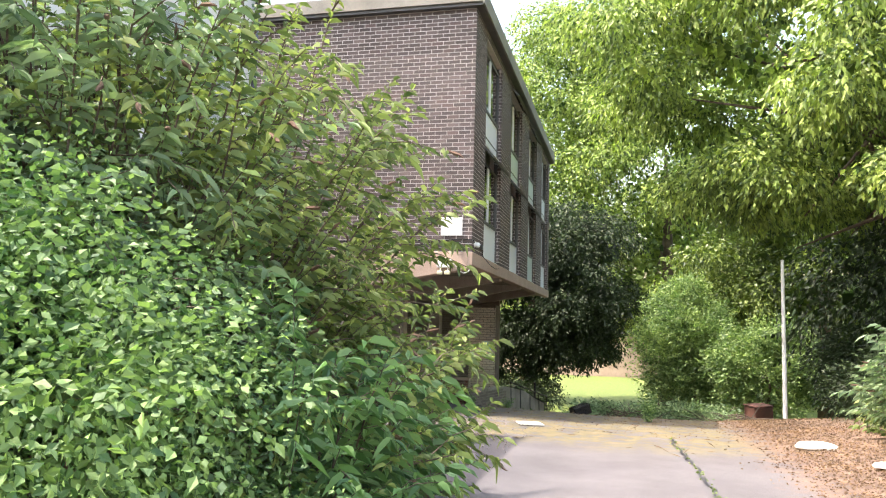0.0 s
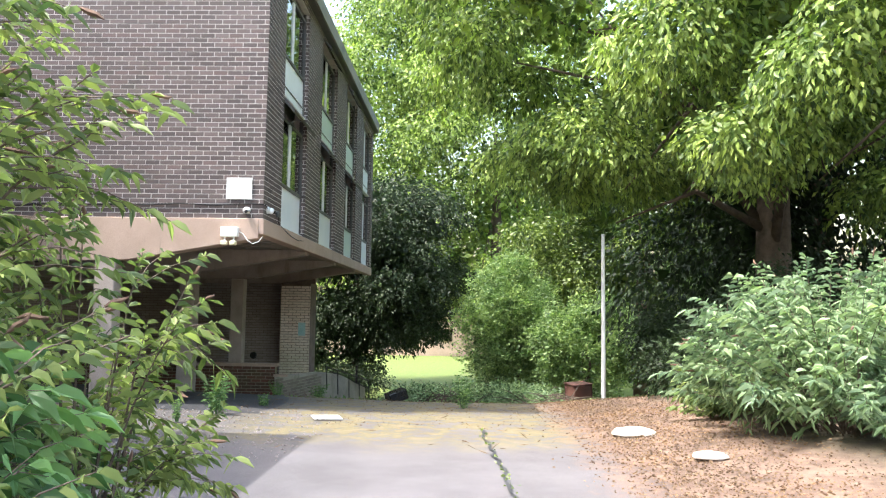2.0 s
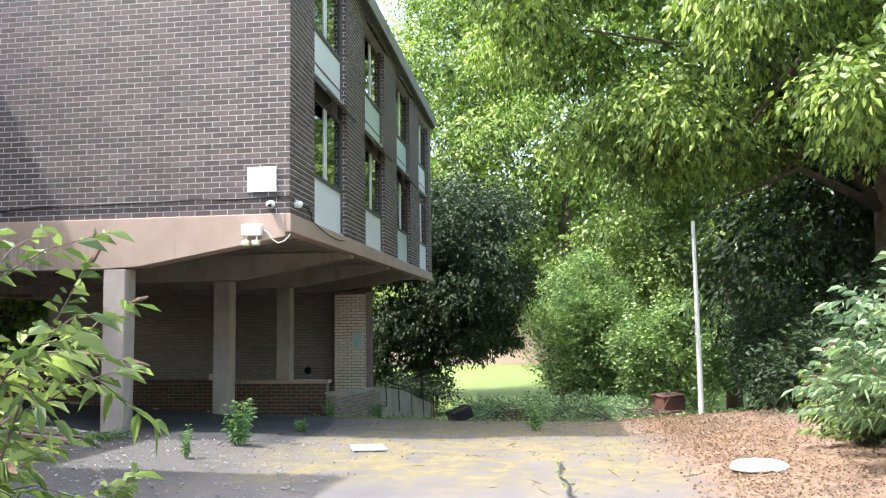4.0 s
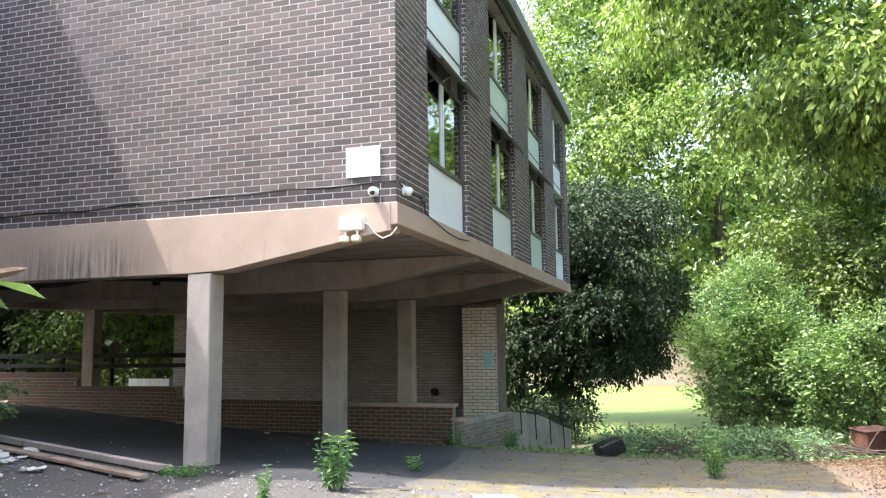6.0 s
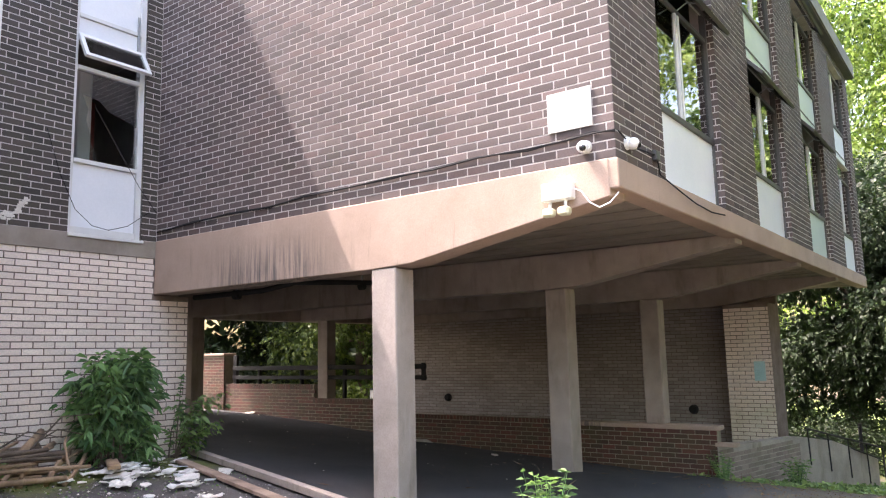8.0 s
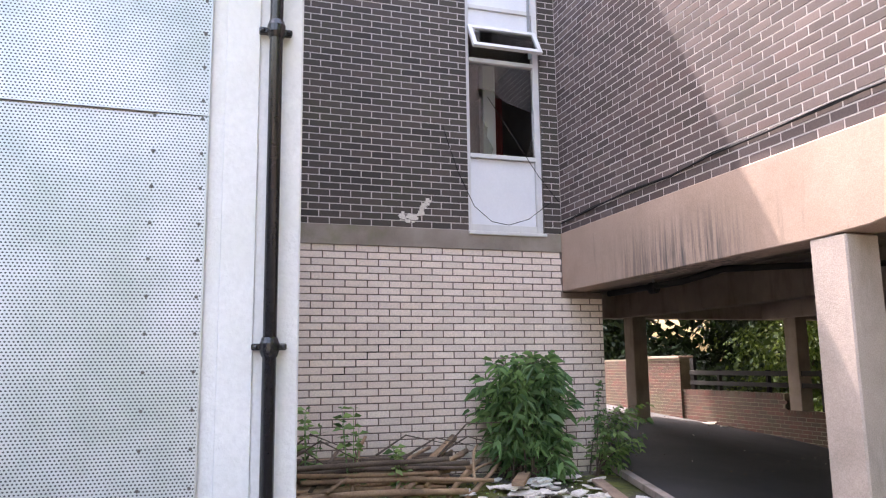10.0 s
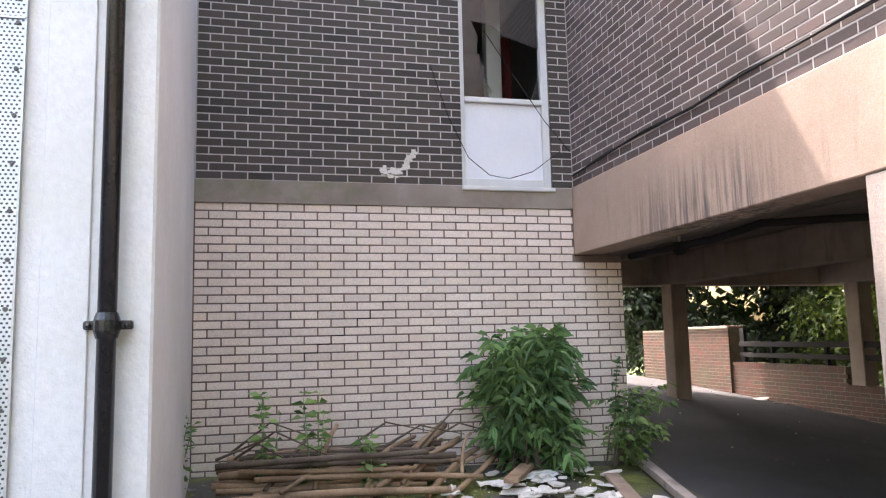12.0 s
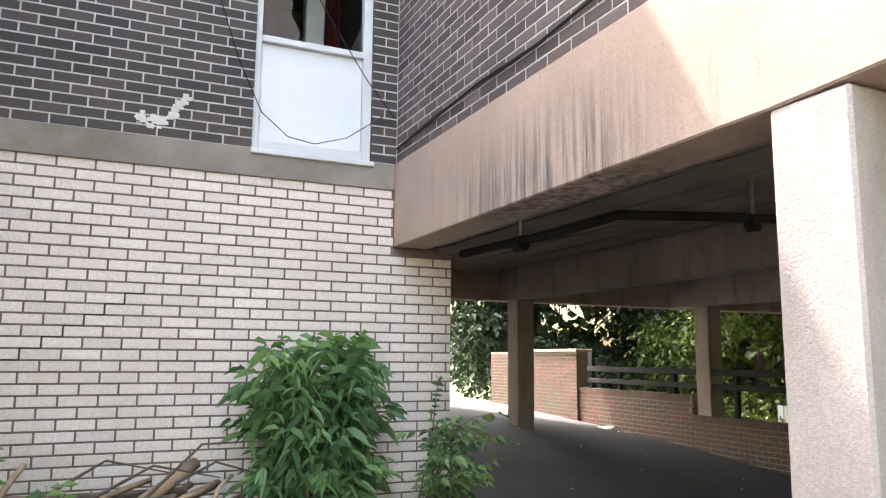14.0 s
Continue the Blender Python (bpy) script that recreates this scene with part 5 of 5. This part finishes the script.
tree("tree", (2.5, 40), 17, pads(R, 3.0, 40, 10.5, 6.0, 4.0, 10.0, 90, 1.4, 0.4), 8500, 8, 0.16, 0.6, M_LEAF_TREE, "tall leafy tree across the far side of the grass", group="large trees", trunk=0.35, hang=0.5, seed=6, shell=0.3, inner=6000, inner_leaf=0.35)
tree("tree", (-5, 44), 17, pads(R, -3.0, 42, 10.0, 5.2, 4.0, 9.5, 80, 1.5, 0.4), 8500, 8, 0.16, 0.6, M_LEAF_TREE, "tall tree far behind the block", group="large trees", trunk=0.35, hang=0.5, seed=26, inner=4000, inner_leaf=0.35)
tree("tree", (12, 50), 15, cluster(R, 11, 50, 6.0, 10, 5.0, 9.5, 30, 0.3), 4500, 8, 0.34, 0.6, M_LEAF_WILLOW, "pale green trees across the field", group="large trees", trunk=0.35, hang=0.5, seed=16, inner=3000, inner_leaf=0.7)
tree("willow_bush", (2.8, 28.2), 3.8, cluster(R, 2.3, 28.2, 0.9, 1.7, 1.4, 2.1, 40, 0.22, 0.75) + cluster(R, 3.2, 28.4, 0.6, 1.6, 1.4, 1.9, 36, 0.24, 0.75) + cluster(R, 2.5, 28.3, 2.5, 0.7, 0.7, 0.9, 14, 0.4, 0.6), 7500, 8, 0.095, 0.5, M_LEAF_WILLOW, "round pale green willow bush at the edge of the forecourt", "bush", trunk=0.08, hang=-0.45, reach=0.38, seed=7, spread=0.04, shell=0.4, inner=2500, inner_leaf=0.2)
tree("willow_bush", (4.9, 26.6), 2.6, cluster(R, 5.0, 26.6, 0.2, 1.7, 1.4, 1.7, 30, 0.28), 2800, 7, 0.11, 0.5, M_LEAF_WILLOW, "low green bush beside the white pole", "bush", trunk=0.06, hang=-0.2, reach=0.4, seed=8, spread=0.04, inner=900, inner_leaf=0.2)
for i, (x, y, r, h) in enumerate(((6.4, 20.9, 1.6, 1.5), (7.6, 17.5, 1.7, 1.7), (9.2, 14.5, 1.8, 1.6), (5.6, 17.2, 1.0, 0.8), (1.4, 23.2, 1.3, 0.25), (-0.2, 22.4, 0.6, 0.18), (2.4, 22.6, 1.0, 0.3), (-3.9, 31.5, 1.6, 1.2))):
    tree("undergrowth", (x, y), h, cluster(R, x, y, ground_z(x, y) + h * 0.5, r, r, h * 0.75, 14, 0.35), 1400 if h > 0.6 else 1000, 9, 0.1, 0.4, M_LEAF_SHADE_DARK if i < 4 or i == 7 else M_LEAF_BUSH, "tangled shady undergrowth below the trees" if i < 4 else "low weeds and brambles at the forecourt edge", "bush", "undergrowth", trunk=0.04, hang=0.1, reach=0.4, seed=40 + i, spread=0.05, stem=False, limbs=7, inner=500, inner_leaf=0.2)
# trees seen through the undercroft
tree("tree", (-17, 27), 9, pads(R, -16.5, 27.0, 3.2, 3.6, 2.6, 4.6, 60, 1.1, 0.5), 7000, 8, 0.13, 0.6, M_LEAF_MID, "leafy tree behind the undercroft wall", group="large trees", trunk=0.2, hang=0.4, seed=9, reach=0.5, shell=0.3, inner=3000, inner_leaf=0.35)
tree("tree", (-23, 24), 9, pads(R, -22.5, 25, 3.4, 3.6, 3.2, 4.8, 60, 1.2, 0.5), 6500, 8, 0.18, 0.6, M_LEAF_SHADE_DARK, "dense dark tree beyond the sunlit yard", group="large trees", trunk=0.2, hang=0.4, seed=10, reach=0.5, shell=0.3, inner=3000, inner_leaf=0.4)
tree("tree", (-19.8, 30.5), 9, pads(R, -19.5, 30.5, 3.4, 4.6, 2.4, 4.8, 55, 1.3, 0.55), 4500, 8, 0.2, 0.6, M_LEAF_SHADE_DARK, "dark tree in the gap behind the yard", group="large trees", trunk=0.2, hang=0.4, seed=37, reach=0.5, shell=0.3, inner=3500, inner_leaf=0.35)
# shrubs on the verge
shoots("buddleia_bush", 5.3, 11.3, ground_z(5.3, 11.3), 185, 1.95, 2.0, 1.85, 0.12, 0.27, M_LEAF_BUSH, "grey-green buddleia bush with long pale leaves on the verge", 12, spikes=0.1, sides=5, side_len=0.42, low=0.4)
shoots("buddleia_bush", 7.4, 12.6, ground_z(7.4, 12.6), 80, 1.6, 1.6, 1.7, 0.13, 0.27, M_LEAF_BUSH, "grey-green buddleia bush further back on the verge", 212, spikes=0.1, sides=4, low=0.3)
shoots("yellow_green_bush", 4.7, 13.3, ground_z(4.7, 13.3), 60, 0.95, 0.8, 0.85, 0.09, 0.5, M_LEAF_SUNNY, "small bright yellow-green bush behind the buddleia", 213, sides=4, side_len=0.25, low=0.4, gap=0.6)
# bushes beside the path at the start
tree("hedge", (-1.9, 2.7), 1.7, pads(R, -1.75, 2.8, 0.62, 1.15, 1.35, 1.3, 170, 0.28, 0.25, -0.5), 10500, 9, 0.032, 0.65, M_LEAF_HEDGE, "dense small-leaved shrub with layered sprays beside the path", "bush", trunk=0.03, hang=0.05, reach=0.3, seed=14, spread=0.012, stem=False, limbs=20, shell=0.6, inner=12000, inner_leaf=0.05)
shoots("buddleia_bush", -2.3, 5.0, ground_z(-2.0, 5.0), 230, 2.05, 2.2, 3.6, 0.09, 0.32, M_LEAF_SUNNY, "tall buddleia bush with yellowing leaves overhanging the path", 13, spikes=0.14, sides=8, side_len=0.55, low=0.5, bare=0.3, thick=0.011, gap=0.62)
shoots("buddleia_bush", -2.5, 4.1, ground_z(-2.3, 4.1), 190, 1.7, 1.8, 3.5, 0.095, 0.3, M_LEAF_BUSH, "tall grey-green buddleia bush grown into its neighbour", 14, spikes=0.14, sides=8, side_len=0.5, low=0.4, bare=0.3, thick=0.011, gap=0.62)
shoots("buddleia_bush", -1.15, 4.6, ground_z(-1.15, 4.6), 90, 0.85, 1.3, 1.6, 0.12, 0.33, M_LEAF_FRESH, "young blue-green buddleia growth at the foot of the bush", 113, sides=4, side_len=0.35, low=0.45, gap=0.6)


def sprig_plant(name, x, y, base, stems, height, spread, leaf, aspect, material, label, seed, group="weeds", lean=(0, 0), pairs=9):
    """Upright stems with pairs of lance-shaped leaves."""
    rng = np.random.default_rng(seed)
    root = empty(name, label, "plant", group, at=(x, y, base))
    bm = bmesh.new()
    cs, ds = [], []
    for i in range(stems):
        a = rng.random() * 2 * math.pi
        h = height * (0.55 + 0.5 * rng.random())
        o = spread * rng.random() ** 0.5
        foot = np.array([math.cos(a) * o * 0.35, math.sin(a) * o * 0.35, 0])
        top = np.array([math.cos(a) * o + lean[0] * h, math.sin(a) * o + lean[1] * h, h])
        mid = (foot + top) / 2 + np.array([0, 0, 0.06 * h])
        tube(bm, [tuple(foot), tuple(mid), tuple(top)], [0.006, 0.004, 0.002], 5)
        for k in range(pairs):
            t = 0.2 + 0.8 * k / (pairs - 1)
            p = (1 - t) ** 2 * foot + 2 * t * (1 - t) * mid + t * t * top
            b = a + k * 1.6 + rng.normal() * 0.3
            for s in (0, math.pi):
                cs.append(p)
                ds.append([math.cos(b + s), math.sin(b + s), 0.35 * (2 * t - 0.7) + rng.normal() * 0.15])
    part("stem", bm, M_LEAF_FRESH, root)["kind"] = "stuff"
    leaf_cloud("leaves", np.array(cs), np.array(ds), leaf, aspect, material, root, 0.5, seed, 0.35)
    return root


shoots("wall_plant", -8.12, 13.22, ground_z(-8.0, 13.2), 44, 0.42, 0.38, 1.22, 0.135, 0.3, M_LEAF_FRESH, "leafy green plant growing against the white brick wall", 60, "wall plants", "plant", sides=4, side_len=0.26, low=0.3, foot=0.7, bare=0.1, gap=0.55, half=0.0, flat=True)
shoots("wall_plant", -8.1, 14.02, ground_z(-8.1, 14.0), 9, 0.6, 0.42, 1.25, 0.08, 0.5, M_LEAF_HEDGE, "spindly light green plant at the wall's corner", 70, "wall plants", "plant", sides=4, side_len=0.3, low=0.6, foot=0.2, bare=0.2, gap=0.7, half=0.6)
for i, (x, y) in enumerate(((-7.7, 10.9), (-7.55, 11.3), (-7.4, 11.7))):
    sprig_plant("nettle", x, y, ground_z(x, y), 4, 0.95 - 0.2 * i, 0.15, 0.09, 0.5, M_LEAF_HEDGE, "thin nettle growing through the logs", 75 + i, "nettles", (0, 0), 8)
for i, (x, y, h, n, s, lf) in enumerate(((-2.5, 13.25, 0.5, 22, 0.2, 0.075), (-2.72, 12.3, 0.33, 7, 0.06, 0.06), (-2.25, 14.8, 0.16, 8, 0.1, 0.06), (1.0, 15.8, 0.55, 16, 0.2, 0.08), (-4.2, 13.35, 0.12, 14, 0.25, 0.04), (-3.3, 20.1, 0.35, 14, 0.3, 0.06), (-2.7, 21.9, 0.4, 16, 0.3, 0.07), (-4.35, 13.3, 0.1, 10, 0.2, 0.04), (-7.4, 10.2, 0.6, 16, 0.3, 0.08))):
    sprig_plant("weed", x, y, ground_z(x, y) + 0.01, n, h, s, lf, 0.34, M_LEAF_HEDGE, "small green weed growing out of the asphalt", 90 + i, "weeds", (0, 0), 8)


shoots("buddleia_bush", -1.3, 6.95, ground_z(-1.3, 6.95), 36, 0.92, 0.85, 2.15, 0.1, 0.32, M_LEAF_SUNNY, "buddleia bush with brown flower spikes leaning over the asphalt", 15, spikes=0.2, sides=5, side_len=0.45, low=0.4, thick=0.009, gap=0.6)
shoots("buddleia_bush", -1.65, 7.1, ground_z(-1.6, 7.1), 12, 0.45, 0.4, 1.1, 0.1, 0.33, M_LEAF_FRESH, "young green shoots at the foot of the buddleia", 115, sides=3, side_len=0.3, low=0.4)
rs = random.Random(31)
bm = bmesh.new()
prev = None
for i in range(26):
    y = 6.5 + 0.24 * i
    x = 1.53 - 0.012 * i + rs.uniform(-0.04, 0.04)
    w = rs.uniform(0.008, 0.02)
    a = (bm.verts.new((x - w, y, ground_z(x, y) + 0.016)), bm.verts.new((x + w, y, ground_z(x, y) + 0.016)))
    if prev:
        bm.faces.new((prev[0], prev[1], a[1], a[0]))
    prev = a
tagged(part("crack", bm, M_ASPHALT_DARK), "long crack in the asphalt with grass in it", "crack", kind="structure")


# leaf litter and gravel
def scatter(name, n, place, size, material, label, seed, aspect=0.55):
    rng = np.random.default_rng(seed)
    c = []
    while len(c) < n:
        x, y = place(rng)
        c.append((x, y, ground_z(x, y) + 0.012 + 0.012 * rng.random()))
    d = rng.normal(size=(n, 3))
    d[:, 2] *= 0.25
    ob = leaf_cloud(name, np.array(c), d, size, aspect, material, None, 0.0, seed, 0.3)
    return tagged(ob, label, "ground cover", kind="stuff")


scatter("fallen_leaves", 26000, lambda r: (2.9 + abs(r.normal()) * 1.0 - abs(r.normal()) * 0.35, r.uniform(5, 21)), 0.028, M_LEAF_DRY, "brown fallen leaves along the verge", 101)
scatter("fallen_leaves", 3500, lambda r: (r.uniform(-3, 3.5), r.uniform(12.5, 20.5)), 0.022, M_LEAF_DRY, "scattered brown leaves on the moss", 102)
scatter("fallen_leaves", 500, lambda r: (r.uniform(-16, -3.5), r.uniform(14.6, 20)), 0.03, M_LEAF_DRY, "scattered leaves on the dark driveway", 103)
scatter("crack_grass", 90, lambda r: (lambda y: (1.53 - 0.05 * (y - 6.5) + r.normal() * 0.02, y))(r.uniform(7.5, 12.6)), 0.045, M_LEAF_SUNNY, "short yellowing grass in the crack of the asphalt", 106)
scatter("moss_tufts", 500, lambda r: (r.uniform(-8.2, -6.2), r.uniform(11.5, 13.9)), 0.03, M_LEAF_HEDGE, "mossy ground among the rubble", 104)
scatter("grass_tufts", 9000, lambda r: (r.uniform(-4, 8), r.uniform(20.0, 29)), 0.11, M_LEAF_WILLOW, "rough grass below the trees", 105)

def gravel(name, n, place, size, material, label, seed):
    rng = np.random.default_rng(seed)
    vs = []
    for _ in range(n):
        x, y = place(rng)
        r = size * (0.4 + rng.random() ** 3 * 1.8)
        e = np.array([[1, 0, 0], [0, 1, 0], [-1, 0, 0], [0, -1, 0], [0, 0, 0.7], [0, 0, -0.5]]) * r * rng.uniform(0.6, 1.2, (6, 1))
        a = rng.random() * 6.28
        c, q = math.cos(a), math.sin(a)
        vs.append(e @ np.array([[c, q, 0], [-q, c, 0], [0, 0, 1]]) + (x, y, ground_z(x, y) + 0.012 + r * 0.35))
    f = np.array([(0, 1, 4), (1, 2, 4), (2, 3, 4), (3, 0, 4), (1, 0, 5), (2, 1, 5), (3, 2, 5), (0, 3, 5)])
    loops = (f[None] + 6 * np.arange(n)[:, None, None]).ravel()
    tagged(link(name, arrays_mesh(name, np.concatenate(vs), loops, [3] * (8 * n)), material), label, "ground cover", kind="stuff")


gravel("gravel", 420, lambda r: (-7.9 + 5.0 * r.random() ** 1.6, r.uniform(11.0, 13.6)), 0.009, M_PLASTER, "pale grit and crumbs of plaster on the dark asphalt", 201)
gravel("gravel", 2600, lambda r: (r.uniform(-8.0, -0.8), r.uniform(9.8, 13.7)), 0.013, M_ASPHALT_OLD, "loose grey stones on the cracked asphalt", 202)
gravel("gravel", 220, lambda r: (r.uniform(-15, -3.6), r.uniform(14.6, 20.2)), 0.01, M_PLASTER, "pale crumbs on the dark driveway", 203)
scatter("dead_twigs", 420, lambda r: (r.uniform(-5.5, 3.5), r.uniform(10.5, 20.5)), 0.16, M_LEAF_DRY, "thin dead twigs on the forecourt", 204, 0.06)

# pole and far house
tagged(part("pole", tube(bmesh.new(), [(3.95, 18.6, -0.4), (3.95, 18.6, 3.15)], [0.05, 0.035], 10), M_FRAME), "slim weathered white metal pole among the bushes", "pole")
fence = empty("board_fence", "low white board fence beyond the undercroft railing", "fence")
for k in range(9):
    boxes("board", [((-14.75 + 0.155 * k, 25.0, -0.4), (-14.605 + 0.155 * k, 25.03, 0.36))], M_PLASTIC, fence, bevel=0.004)
for x in (-14.8, -14.0, -13.36):
    boxes("post", [((x, 25.032, -1.3), (x + 0.08, 25.11, 0.42))], M_DARKFRAME, fence, bevel=0.004)
far = empty("house", "low pinkish brick building across the field", "house", at=(0, 0, 0))
boxes("wall", [((-16, 70, -3), (6, 78, 1.2))], M_CONCRETE, far)
boxes("roof", [((-16.5, 69.5, 1.2), (6.5, 78.5, 1.5))], M_DARKFRAME, far)
for i in range(6):
    boxes("window", [((-14 + 3.2 * i, 69.96, -1.3), (-12.8 + 3.2 * i, 70.0, -0.2))], M_GLASS, far)
lay_bricks()
